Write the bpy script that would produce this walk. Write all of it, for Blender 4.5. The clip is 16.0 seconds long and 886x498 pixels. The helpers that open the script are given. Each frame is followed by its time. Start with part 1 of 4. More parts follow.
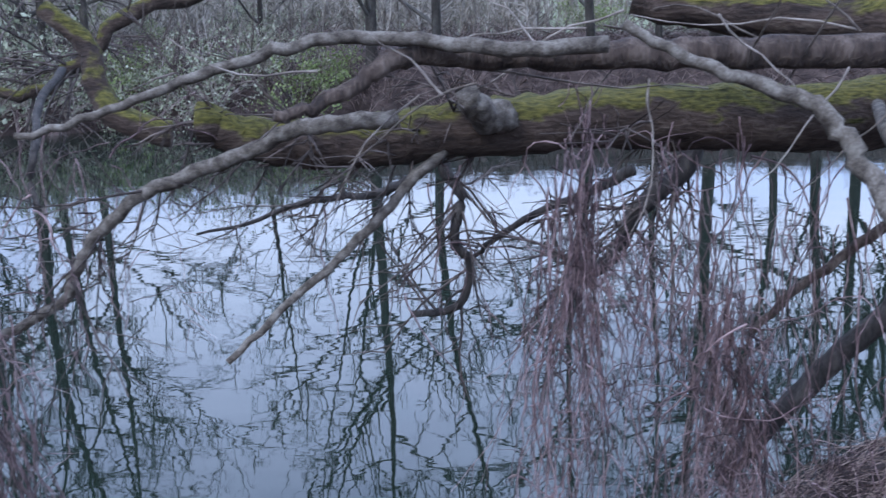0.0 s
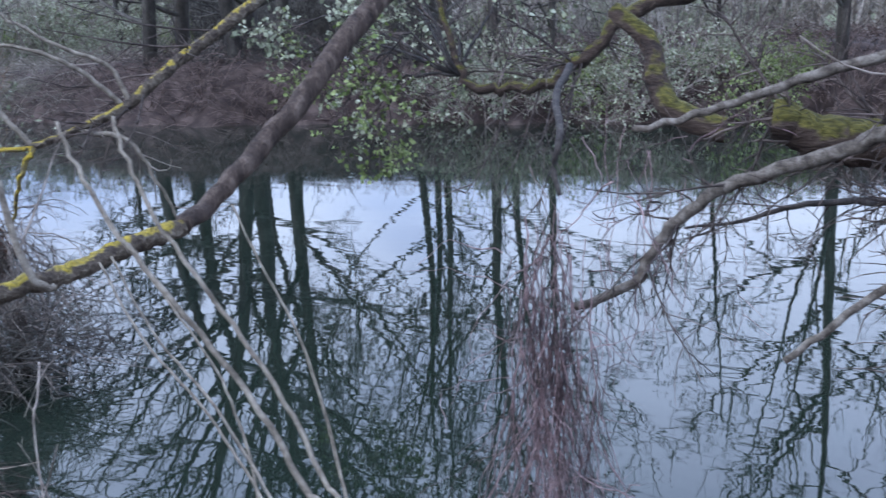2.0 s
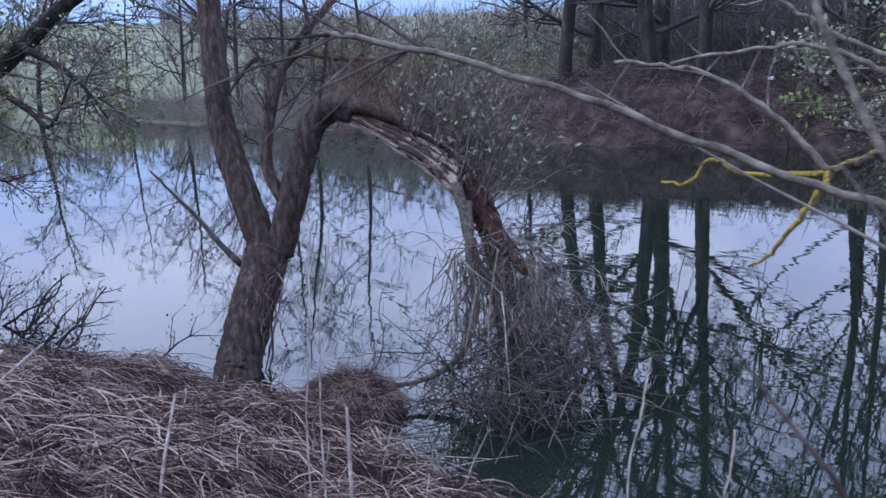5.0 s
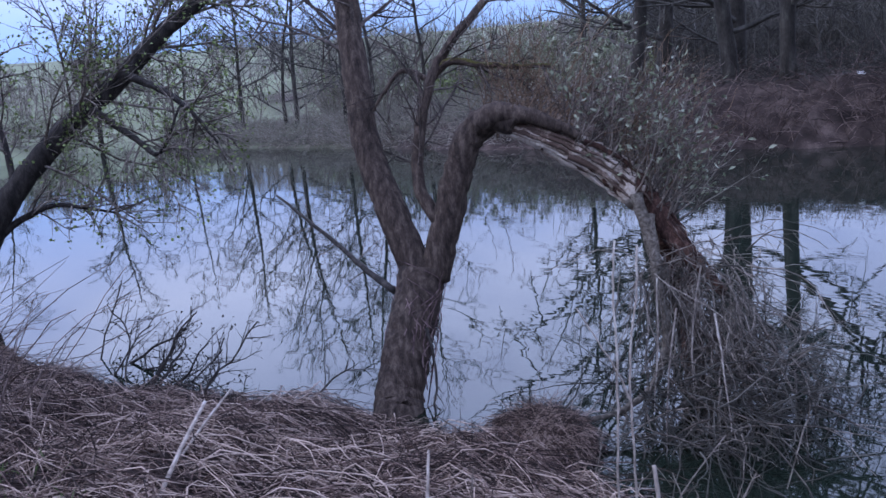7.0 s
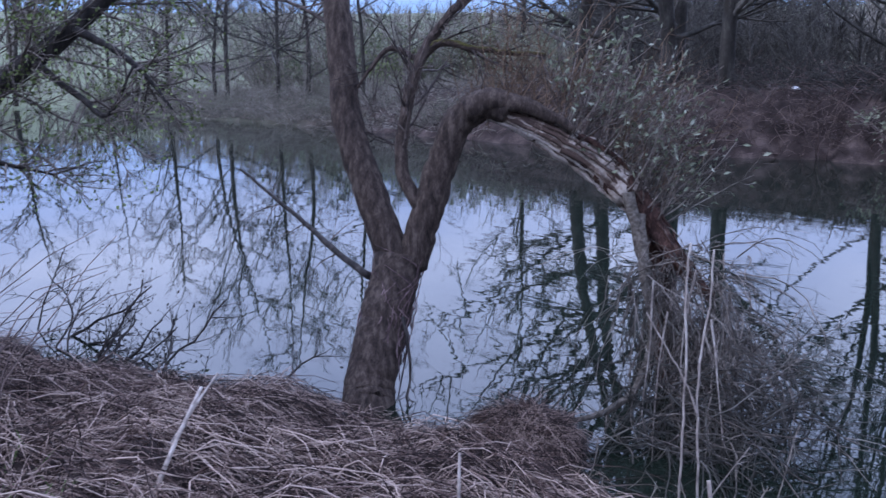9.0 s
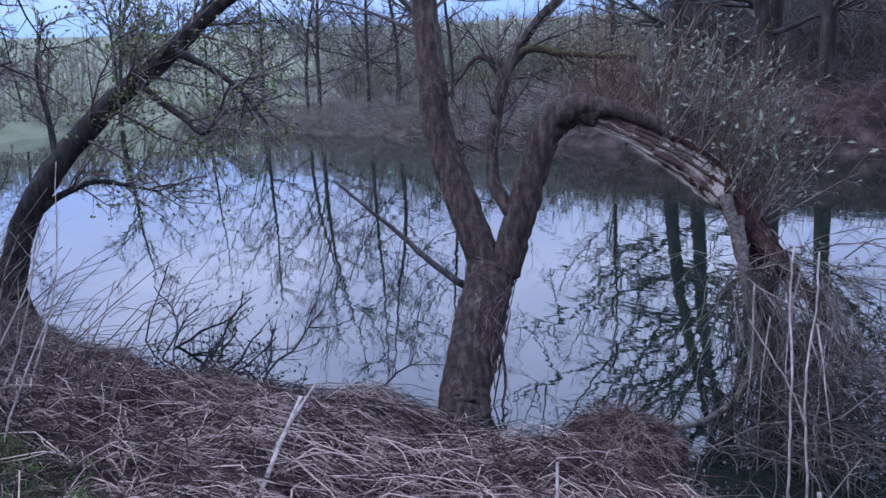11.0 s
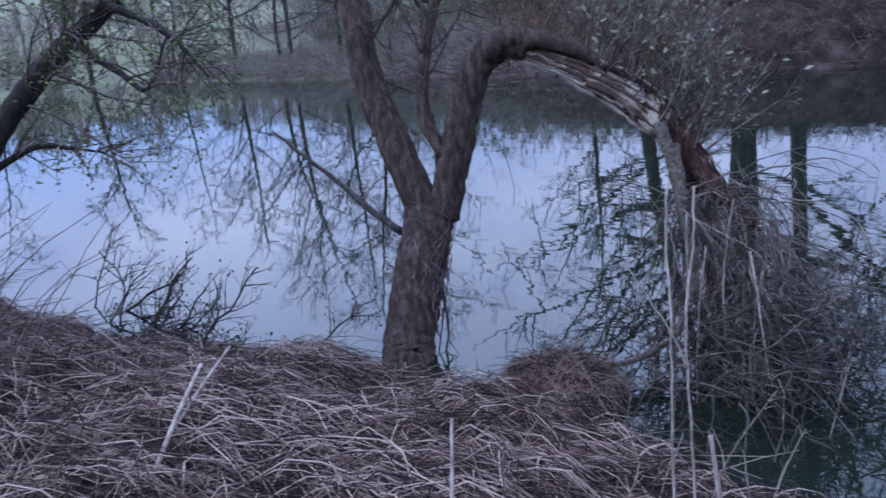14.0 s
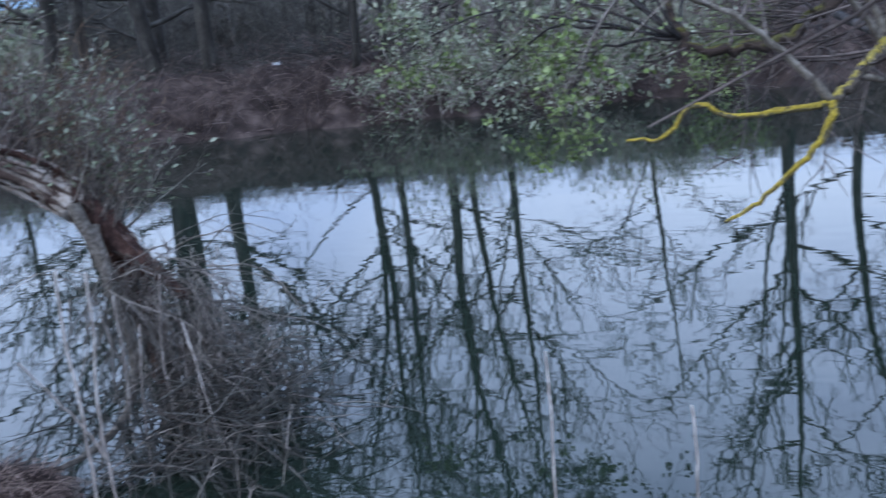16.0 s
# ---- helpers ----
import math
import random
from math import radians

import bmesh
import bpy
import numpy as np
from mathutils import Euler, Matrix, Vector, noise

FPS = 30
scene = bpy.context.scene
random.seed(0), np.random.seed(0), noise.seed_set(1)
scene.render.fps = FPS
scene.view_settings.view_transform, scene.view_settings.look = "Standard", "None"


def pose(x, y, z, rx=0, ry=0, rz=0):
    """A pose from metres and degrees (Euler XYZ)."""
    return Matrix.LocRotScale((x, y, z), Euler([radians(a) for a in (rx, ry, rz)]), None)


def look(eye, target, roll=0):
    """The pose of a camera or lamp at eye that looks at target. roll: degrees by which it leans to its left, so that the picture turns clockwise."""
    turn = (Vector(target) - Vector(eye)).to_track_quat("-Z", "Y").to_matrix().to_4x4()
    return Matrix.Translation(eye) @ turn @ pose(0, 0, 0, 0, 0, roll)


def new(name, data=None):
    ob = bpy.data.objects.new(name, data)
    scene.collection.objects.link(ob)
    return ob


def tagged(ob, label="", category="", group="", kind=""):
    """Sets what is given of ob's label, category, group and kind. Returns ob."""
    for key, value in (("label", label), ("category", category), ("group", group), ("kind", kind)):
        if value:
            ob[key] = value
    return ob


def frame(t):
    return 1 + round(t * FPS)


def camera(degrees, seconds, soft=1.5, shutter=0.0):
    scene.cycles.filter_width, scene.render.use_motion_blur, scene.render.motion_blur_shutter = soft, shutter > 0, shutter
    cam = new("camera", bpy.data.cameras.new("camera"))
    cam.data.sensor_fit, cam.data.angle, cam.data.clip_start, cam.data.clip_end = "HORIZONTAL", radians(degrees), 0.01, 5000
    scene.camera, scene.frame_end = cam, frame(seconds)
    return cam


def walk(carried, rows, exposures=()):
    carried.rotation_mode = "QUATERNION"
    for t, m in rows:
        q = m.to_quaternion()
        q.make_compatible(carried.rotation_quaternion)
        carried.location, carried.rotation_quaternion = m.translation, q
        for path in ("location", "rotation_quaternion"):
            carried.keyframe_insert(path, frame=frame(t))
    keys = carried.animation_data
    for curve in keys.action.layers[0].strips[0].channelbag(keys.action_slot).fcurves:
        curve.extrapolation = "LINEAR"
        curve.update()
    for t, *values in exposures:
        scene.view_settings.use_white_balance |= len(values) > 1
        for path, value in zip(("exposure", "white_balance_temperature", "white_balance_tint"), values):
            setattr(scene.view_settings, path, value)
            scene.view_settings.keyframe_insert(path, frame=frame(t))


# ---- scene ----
cam = camera(52.5, 16.0, soft=1.5, shutter=0.3)
METRES, EYE, TILT, LEAN, TURN = 4.0, 2.3, -14.0, 1.0, 0.0
ROWS = [
    (0.0, 0.0, 0.0, 0.0, 0.0, 0.0, -0.0),
    (0.5, -0.0372, -0.0096, -0.0021, 3.41, -0.85, 0.0),
    (1.0, -0.0587, -0.0147, -0.0042, 11.12, -1.73, -1.65),
    (1.5, -0.0759, -0.0287, -0.005, 20.36, -1.79, -4.24),
    (2.0, -0.0839, -0.0374, -0.0056, 26.52, -1.57, -5.22),
    (2.5, -0.0978, -0.0479, -0.005, 32.0, -1.96, -6.8),
    (3.0, -0.1235, -0.0569, -0.0085, 38.76, -3.07, -9.71),
    (3.5, -0.1861, -0.0527, -0.0128, 46.3, -1.83, -10.29),
    (4.0, -0.2622, -0.0524, -0.0216, 49.64, -3.83, -9.88),
    (6.5, -0.6092, -0.1541, -0.0418, 49.8, -1.71, -7.44),
    (7.0, -0.6612, -0.1685, -0.0539, 52.46, -2.65, -6.79),
    (7.5, -0.6965, -0.178, -0.0499, 51.93, -2.06, -8.16),
    (8.0, -0.7266, -0.1925, -0.0576, 46.81, -0.62, -7.15),
    (8.5, -0.7655, -0.215, -0.0674, 44.4, -1.14, -8.91),
    (9.0, -0.7776, -0.2205, -0.0711, 47.26, -2.73, -10.58),
    (9.5, -0.7789, -0.2225, -0.0717, 49.95, -3.25, -10.42),
    (12.0, -0.7779, -0.2141, -0.067, 57.6, -4.55, -8.8),
    (12.5, -0.7754, -0.1705, -0.0588, 64.22, -6.88, -10.38),
    (13.0, -0.7677, -0.1449, -0.0485, 66.23, -7.24, -9.1),
    (13.5, -0.7584, -0.1298, -0.049, 59.49, -7.25, -7.77),
    (14.0, -0.7545, -0.1204, -0.0495, 52.29, -7.05, -5.57),
    (14.5, -0.7512, -0.1153, -0.0488, 46.39, -5.92, -5.54),
    (15.0, -0.7418, -0.1067, -0.0452, 36.98, -4.05, -3.94),
    (15.5, -0.7353, -0.095, -0.0427, 28.26, -2.43, -1.61),
    (16.0, -0.7244, -0.0951, -0.0422, 18.2, -1.13, 0.99),
]
EXPOSURES = [(0.0, 1.3, 5350, 10), (2.0, 1.36, 5550, 9), (3.5, 1.42, 5580, 10), (4.0, 1.22, 5560, 12), (7.0, 0.78, 5330, 20), (9.0, 0.85, 5280, 19), (13.0, 0.83, 5260, 19), (14.5, 0.79, 5150, 14), (15.0, 0.9, 5150, 11), (16.0, 1.07, 5280, 6)]
walk(cam, [(t, pose(0, 0, EYE, TILT, LEAN, TURN) @ pose(METRES * x, METRES * y, METRES * z, 90 + pitch, roll, yaw)) for t, x, y, z, yaw, pitch, roll in ROWS], EXPOSURES)

# ---- world and light ----
SUN_UP, SUN_AROUND = radians(38), radians(215)
world = bpy.data.worlds.new("sky")
scene.world = world
world.use_nodes = True
wn, wl = world.node_tree.nodes, world.node_tree.links
wn.clear()
w_out, w_bg, w_sky = wn.new("ShaderNodeOutputWorld"), wn.new("ShaderNodeBackground"), wn.new("ShaderNodeTexSky")
w_sky.sky_type, w_sky.sun_disc, w_sky.sun_elevation, w_sky.sun_rotation = "NISHITA", False, SUN_UP, SUN_AROUND
w_sky.air_density, w_sky.dust_density, w_sky.ozone_density = 1.0, 0.6, 2.5
# broken white cloud drifting over the whole sky
w_co, w_map, w_noise, w_ramp, w_mix = (wn.new("ShaderNodeTexCoord"), wn.new("ShaderNodeMapping"), wn.new("ShaderNodeTexNoise"),
                                       wn.new("ShaderNodeValToRGB"), wn.new("ShaderNodeMix"))
w_map.inputs["Scale"].default_value = (1.6, 1.6, 3.4)
w_noise.inputs["Scale"].default_value, w_noise.inputs["Detail"].default_value = 2.2, 7.0
w_ramp.color_ramp.elements[0].position, w_ramp.color_ramp.elements[1].position = 0.2, 0.54
w_ramp.color_ramp.elements[0].color = (0.5, 0.5, 0.5, 1)
w_mix.data_type = "RGBA"
w_cloud = wn.new("ShaderNodeValToRGB")
w_cloud.color_ramp.elements[0].position, w_cloud.color_ramp.elements[1].position = 0.12, 0.5
w_cloud.color_ramp.elements[0].color, w_cloud.color_ramp.elements[1].color = (4.8, 4.95, 5.6, 1), (7.9, 8.7, 10.8, 1)
wl.new(w_cloud.outputs[0], w_mix.inputs[7])
wl.new(w_co.outputs["Generated"], w_map.inputs["Vector"])
wl.new(w_map.outputs["Vector"], w_noise.inputs["Vector"])
wl.new(w_noise.outputs[0], w_ramp.inputs[0])
w_sep, w_low, w_mul = wn.new("ShaderNodeSeparateXYZ"), wn.new("ShaderNodeMapRange"), wn.new("ShaderNodeMath")
w_low.inputs[1].default_value, w_low.inputs[2].default_value = 0.04, 0.2
w_mul.operation = "MULTIPLY"
wl.new(w_co.outputs["Generated"], w_sep.inputs[0])
wl.new(w_sep.outputs[2], w_low.inputs[0])
wl.new(w_sep.outputs[2], w_cloud.inputs[0])
wl.new(w_ramp.outputs[0], w_mul.inputs[0])
# the cloud thins out towards the zenith
w_high, w_both = wn.new("ShaderNodeMapRange"), wn.new("ShaderNodeMath")
w_high.inputs[1].default_value, w_high.inputs[2].default_value = 0.2, 0.62
w_high.inputs[3].default_value, w_high.inputs[4].default_value = 1.0, 0.6
w_both.operation = "MULTIPLY"
wl.new(w_sep.outputs[2], w_high.inputs[0])
wl.new(w_low.outputs[0], w_both.inputs[0])
wl.new(w_high.outputs[0], w_both.inputs[1])
wl.new(w_both.outputs[0], w_mul.inputs[1])
wl.new(w_mul.outputs[0], w_mix.inputs[0])
w_haze = wn.new("ShaderNodeMix")
w_haze.data_type, w_haze.blend_type = "RGBA", "MULTIPLY"
w_haze.inputs[0].default_value, w_haze.inputs[7].default_value = 1.0, (0.3, 0.4, 0.66, 1)
wl.new(w_sky.outputs[0], w_haze.inputs[6])
wl.new(w_haze.outputs[2], w_mix.inputs[6])
wl.new(w_mix.outputs[2], w_bg.inputs[0])
wl.new(w_bg.outputs[0], w_out.inputs[0])
w_bg.inputs[1].default_value = 0.15
sun_data = bpy.data.lights.new("sun", "SUN")
sun_data.energy, sun_data.angle, sun_data.color = 0.8, radians(12), (1.0, 0.94, 0.86)
sun = new("sun", sun_data)
sun.matrix_world = look((0, 0, 60), Vector((0, 0, 60)) - Vector((math.sin(SUN_AROUND) * math.cos(SUN_UP), math.cos(SUN_AROUND) * math.cos(SUN_UP), math.sin(SUN_UP))))


# ---- materials ----
def material(name, colours, scale=6.0, rough=0.85, bump=0.3, fine=8.0, stretch=(1, 1, 1), spread=0.0, moss=None, moss_at=0.35, spec=0.3, vary=0.0):
    """Two scales of noise over 2-4 colours, relief, an optional moss coat on the upper side, and a spread per object or per island."""
    m = bpy.data.materials.new(name)
    m.use_nodes = True
    n, l = m.node_tree.nodes, m.node_tree.links
    b = n["Principled BSDF"]
    co, mp, n1, n2, ramp = (n.new("ShaderNodeTexCoord"), n.new("ShaderNodeMapping"), n.new("ShaderNodeTexNoise"), n.new("ShaderNodeTexNoise"), n.new("ShaderNodeValToRGB"))
    mp.inputs["Scale"].default_value = stretch
    n1.inputs["Scale"].default_value, n1.inputs["Detail"].default_value = scale, 6
    n2.inputs["Scale"].default_value, n2.inputs["Detail"].default_value = scale * fine, 4
    l.new(co.outputs["Object"], mp.inputs["Vector"])
    l.new(mp.outputs["Vector"], n1.inputs["Vector"])
    l.new(mp.outputs["Vector"], n2.inputs["Vector"])
    add = n.new("ShaderNodeMath")
    add.operation = "ADD"
    half = n.new("ShaderNodeMath")
    half.operation, half.inputs[1].default_value = "MULTIPLY_ADD", 0.5
    half.inputs[2].default_value = -0.25
    l.new(n2.outputs[0], half.inputs[0])
    l.new(n1.outputs[0], add.inputs[0])
    l.new(half.outputs[0], add.inputs[1])
    value = add.outputs[0]
    if spread:
        geo = n.new("ShaderNodeNewGeometry")
        sp = n.new("ShaderNodeMath")
        sp.operation, sp.inputs[1].default_value, sp.inputs[2].default_value = "MULTIPLY_ADD", spread, -spread / 2
        l.new(geo.outputs["Random Per Island"], sp.inputs[0])
        more = n.new("ShaderNodeMath")
        more.operation = "ADD"
        l.new(value, more.inputs[0])
        l.new(sp.outputs[0], more.inputs[1])
        value = more.outputs[0]
    if vary:
        info, vr, more = n.new("ShaderNodeObjectInfo"), n.new("ShaderNodeMath"), n.new("ShaderNodeMath")
        vr.operation, vr.inputs[1].default_value, vr.inputs[2].default_value = "MULTIPLY_ADD", vary, -vary / 2
        more.operation = "ADD"
        l.new(info.outputs["Random"], vr.inputs[0])
        l.new(value, more.inputs[0])
        l.new(vr.outputs[0], more.inputs[1])
        value = more.outputs[0]
    e = ramp.color_ramp.elements
    k = len(colours)
    e[0].position, e[1].position = 0.3, 0.72
    e[0].color, e[1].color = (*colours[0], 1), (*colours[-1], 1)
    for i in range(1, k - 1):
        e.new(0.3 + 0.42 * i / (k - 1)).color = (*colours[i], 1)
    l.new(value, ramp.inputs[0])
    colour = ramp.outputs[0]
    if moss:
        geo2, sep, mm, mr, mix = n.new("ShaderNodeNewGeometry"), n.new("ShaderNodeSeparateXYZ"), n.new("ShaderNodeMath"), n.new("ShaderNodeMapRange"), n.new("ShaderNodeMix")
        l.new(geo2.outputs["Normal"], sep.inputs[0])
        mm.operation, mm.inputs[1].default_value = "MULTIPLY_ADD", 3.4
        l.new(n1.outputs[0], mm.inputs[0])
        l.new(sep.outputs[2], mm.inputs[2])
        mr.inputs[1].default_value, mr.inputs[2].default_value = 1.7 + moss_at, 2.0 + moss_at
        l.new(mm.outputs[0], mr.inputs[0])
        mramp = n.new("ShaderNodeValToRGB")
        mramp.color_ramp.elements[0].color, mramp.color_ramp.elements[1].color = (*moss[0], 1), (*moss[1], 1)
        mramp.color_ramp.elements[0].position, mramp.color_ramp.elements[1].position = 0.3, 0.7
        l.new(n2.outputs[0], mramp.inputs[0])
        mix.data_type = "RGBA"
        l.new(mr.outputs[0], mix.inputs[0])
        l.new(colour, mix.inputs[6])
        l.new(mramp.outputs[0], mix.inputs[7])
        colour = mix.outputs[2]
    l.new(colour, b.inputs["Base Color"])
    b.inputs["Roughness"].default_value, b.inputs["Specular IOR Level"].default_value = rough, spec
    if bump:
        bp = n.new("ShaderNodeBump")
        bp.inputs["Strength"].default_value, bp.inputs["Distance"].default_value = bump, 0.02
        l.new(add.outputs[0], bp.inputs["Height"])
        l.new(bp.outputs[0], b.inputs["Normal"])
    return m


BARK = material("bark_grey_brown", [(0.02, 0.014, 0.011), (0.06, 0.042, 0.032), (0.125, 0.095, 0.075)], 26, 0.9, 1.0, 5, (1, 1, 0.3))
ROTTEN = material("rotten_red_wood", [(0.02, 0.009, 0.007), (0.058, 0.029, 0.021), (0.14, 0.08, 0.057)], 26, 0.95, 1.0, 5, (1, 1, 0.4))
DEAD_TWIG = material("twig_dead_grey", [(0.06, 0.048, 0.04), (0.14, 0.115, 0.095), (0.27, 0.23, 0.195)], 9, 0.9, 0.0, 4, spread=0.4)
RUSSET_TWIG = material("twig_russet", [(0.07, 0.045, 0.028), (0.14, 0.09, 0.055), (0.23, 0.16, 0.105)], 9, 0.9, 0.0, 4, spread=0.4)
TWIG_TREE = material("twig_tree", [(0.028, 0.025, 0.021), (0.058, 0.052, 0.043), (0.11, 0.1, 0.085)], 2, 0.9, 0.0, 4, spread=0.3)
BARK_WET = material("bark_dark", [(0.012, 0.01, 0.009), (0.03, 0.025, 0.022), (0.065, 0.055, 0.047)], 16, 0.85, 0.8, 5, (1, 1, 0.35))
BARK_FAR = material("bark_far_bank", [(0.02, 0.017, 0.014), (0.042, 0.036, 0.029), (0.085, 0.075, 0.062)], 5, 0.9, 0.4, 6, (1, 1, 0.4))
BARK_ASH = material("bark_ash_grey", [(0.08, 0.067, 0.052), (0.17, 0.146, 0.115), (0.28, 0.25, 0.2)], 40, 0.95, 0.25, 6, spec=0.1)
BARK_PALE = material("bark_pale_grey", [(0.045, 0.037, 0.03), (0.11, 0.093, 0.076), (0.2, 0.178, 0.15)], 40, 0.95, 0.25, 6, spec=0.1)
BARK_MOSSY = material("bark_mossy", [(0.018, 0.012, 0.009), (0.05, 0.034, 0.025), (0.1, 0.075, 0.058)], 18, 0.95, 1.0, 6, (0.35, 1, 1), moss=[(0.02, 0.02, 0.005), (0.115, 0.1, 0.021)], moss_at=0.28)
BARK_LICHEN = material("bark_lichen", [(0.035, 0.026, 0.019), (0.09, 0.07, 0.05), (0.2, 0.17, 0.13)], 22, 0.9, 1.0, 4, moss=[(0.12, 0.1, 0.026), (0.37, 0.28, 0.035)], moss_at=0.66)
YELLOW_BARK = material("bark_yellow_crust", [(0.09, 0.075, 0.045), (0.2, 0.16, 0.06), (0.4, 0.31, 0.05)], 30, 0.95, 0.8, 4, moss=[(0.16, 0.12, 0.02), (0.42, 0.31, 0.03)], moss_at=-0.2)
TORN_WOOD = material("torn_wood", [(0.07, 0.045, 0.034), (0.19, 0.14, 0.108), (0.32, 0.26, 0.21), (0.5, 0.43, 0.36)], 6, 0.9, 0.6, 8, (1, 1, 1), vary=0.6)
TWIG = material("twig_brown", [(0.028, 0.021, 0.018), (0.065, 0.05, 0.042), (0.14, 0.11, 0.095)], 9, 0.85, 0.0, 4, spread=0.3)
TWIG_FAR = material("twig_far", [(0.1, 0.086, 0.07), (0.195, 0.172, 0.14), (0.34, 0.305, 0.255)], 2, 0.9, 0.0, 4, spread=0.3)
TWIG_PALE = material("twig_pale", [(0.16, 0.13, 0.11), (0.3, 0.25, 0.21), (0.45, 0.4, 0.35)], 9, 0.8, 0.0, 4, spread=0.3)
VINE = material("vine_red_brown", [(0.042, 0.027, 0.028), (0.125, 0.08, 0.078), (0.3, 0.21, 0.2)], 9, 0.85, 0.0, 4, spread=0.5)
BRAMBLE = material("bramble_brown", [(0.036, 0.024, 0.021), (0.09, 0.062, 0.053), (0.2, 0.15, 0.13)], 3, 0.9, 0.0, 4, spread=0.5)
STRAW = material("dry_straw", [(0.022, 0.013, 0.011), (0.092, 0.058, 0.047), (0.195, 0.134, 0.11), (0.48, 0.37, 0.3)], 3, 0.85, 0.0, 6, spread=0.75)
STRAW_DARK = material("weathered_straw", [(0.017, 0.01, 0.0085), (0.06, 0.037, 0.03), (0.13, 0.086, 0.07), (0.32, 0.235, 0.19)], 3, 0.9, 0.0, 6, spread=0.75)
LEAF = material("young_leaf", [(0.08, 0.1, 0.03), (0.15, 0.19, 0.065), (0.26, 0.3, 0.13)], 2, 0.85, 0.0, 4, spread=0.5, spec=0.1)
LEAF_GREY = material("grey_green_leaf", [(0.13, 0.14, 0.09), (0.25, 0.265, 0.175), (0.39, 0.4, 0.29)], 2, 0.9, 0.0, 4, spread=0.5, spec=0.1)
BUD = material("willow_bud", [(0.1, 0.115, 0.06), (0.19, 0.205, 0.13), (0.34, 0.35, 0.26)], 4, 0.7, 0.0, 4, spread=0.4)
GRASS = material("green_grass", [(0.04, 0.06, 0.02), (0.08, 0.12, 0.03), (0.13, 0.18, 0.06)], 4, 0.7, 0.0, 4, spread=0.5)
WHITE = material("white_litter", [(0.6, 0.6, 0.6), (0.75, 0.75, 0.75), (0.85, 0.85, 0.85)], 6, 0.5, 0.2)
SAWN = material("sawn_wood", [(0.2, 0.17, 0.12), (0.34, 0.3, 0.22), (0.45, 0.41, 0.33)], 20, 0.85, 0.4, 5)


def ground_material():
    m = material("bank_soil_and_litter", [(0.018, 0.012, 0.01), (0.045, 0.031, 0.026), (0.11, 0.08, 0.068)], 2.2, 0.95, 0.8, 14)
    n, l = m.node_tree.nodes, m.node_tree.links
    b = n["Principled BSDF"]
    old = b.inputs["Base Color"].links[0].from_socket
    big, mr, mix, co, sep, far = (n.new("ShaderNodeTexNoise"), n.new("ShaderNodeMapRange"), n.new("ShaderNodeMix"), n.new("ShaderNodeTexCoord"),
                                  n.new("ShaderNodeVectorMath"), n.new("ShaderNodeMapRange"))
    sep.operation = "LENGTH"
    big.inputs["Scale"].default_value, big.inputs["Detail"].default_value = 0.09, 6
    l.new(co.outputs["Object"], big.inputs["Vector"])
    l.new(co.outputs["Object"], sep.inputs[0])
    # meadow grass grows on the hillside beyond the far bank
    far.inputs[1].default_value, far.inputs[2].default_value = 36, 58
    l.new(sep.outputs["Value"], far.inputs[0])
    mr.inputs[1].default_value, mr.inputs[2].default_value = 0.3, 0.48
    l.new(big.outputs[0], mr.inputs[0])
    mul = n.new("ShaderNodeMath")
    mul.operation = "MULTIPLY"
    l.new(far.outputs[0], mul.inputs[0])
    l.new(mr.outputs[0], mul.inputs[1])
    mix.data_type = "RGBA"
    mix.inputs[7].default_value = (0.19, 0.21, 0.12, 1)
    l.new(mul.outputs[0], mix.inputs[0])
    l.new(old, mix.inputs[6])
    l.new(mix.outputs[2], b.inputs["Base Color"])
    return m


def water_material():
    m = bpy.data.materials.new("river_water")
    m.use_nodes = True
    n, l = m.node_tree.nodes, m.node_tree.links
    b = n["Principled BSDF"]
    b.inputs["Base Color"].default_value = (0.0105, 0.0165, 0.0115, 1)
    b.inputs["Roughness"].default_value, b.inputs["IOR"].default_value = 0.015, 1.5
    co, mp, n1, n2, add, bp = (n.new("ShaderNodeTexCoord"), n.new("ShaderNodeMapping"), n.new("ShaderNodeTexNoise"), n.new("ShaderNodeTexNoise"),
                               n.new("ShaderNodeMath"), n.new("ShaderNodeBump"))
    mp.inputs["Scale"].default_value = (0.7, 2.2, 1)
    n1.inputs["Scale"].default_value, n1.inputs["Detail"].default_value = 1.1, 2
    n2.inputs["Scale"].default_value, n2.inputs["Detail"].default_value = 5.0, 2
    l.new(co.outputs["Object"], mp.inputs["Vector"])
    l.new(mp.outputs["Vector"], n1.inputs["Vector"])
    l.new(mp.outputs["Vector"], n2.inputs["Vector"])
    add.operation, add.inputs[1].default_value = "MULTIPLY_ADD", 0.1
    l.new(n2.outputs[0], add.inputs[0])
    l.new(n1.outputs[0], add.inputs[2])
    bp.inputs["Strength"].default_value, bp.inputs["Distance"].default_value = 0.27, 0.008
    l.new(add.outputs[0], bp.inputs["Height"])
    l.new(bp.outputs[0], b.inputs["Normal"])
    return m


GROUND, WATER = ground_material(), water_material()


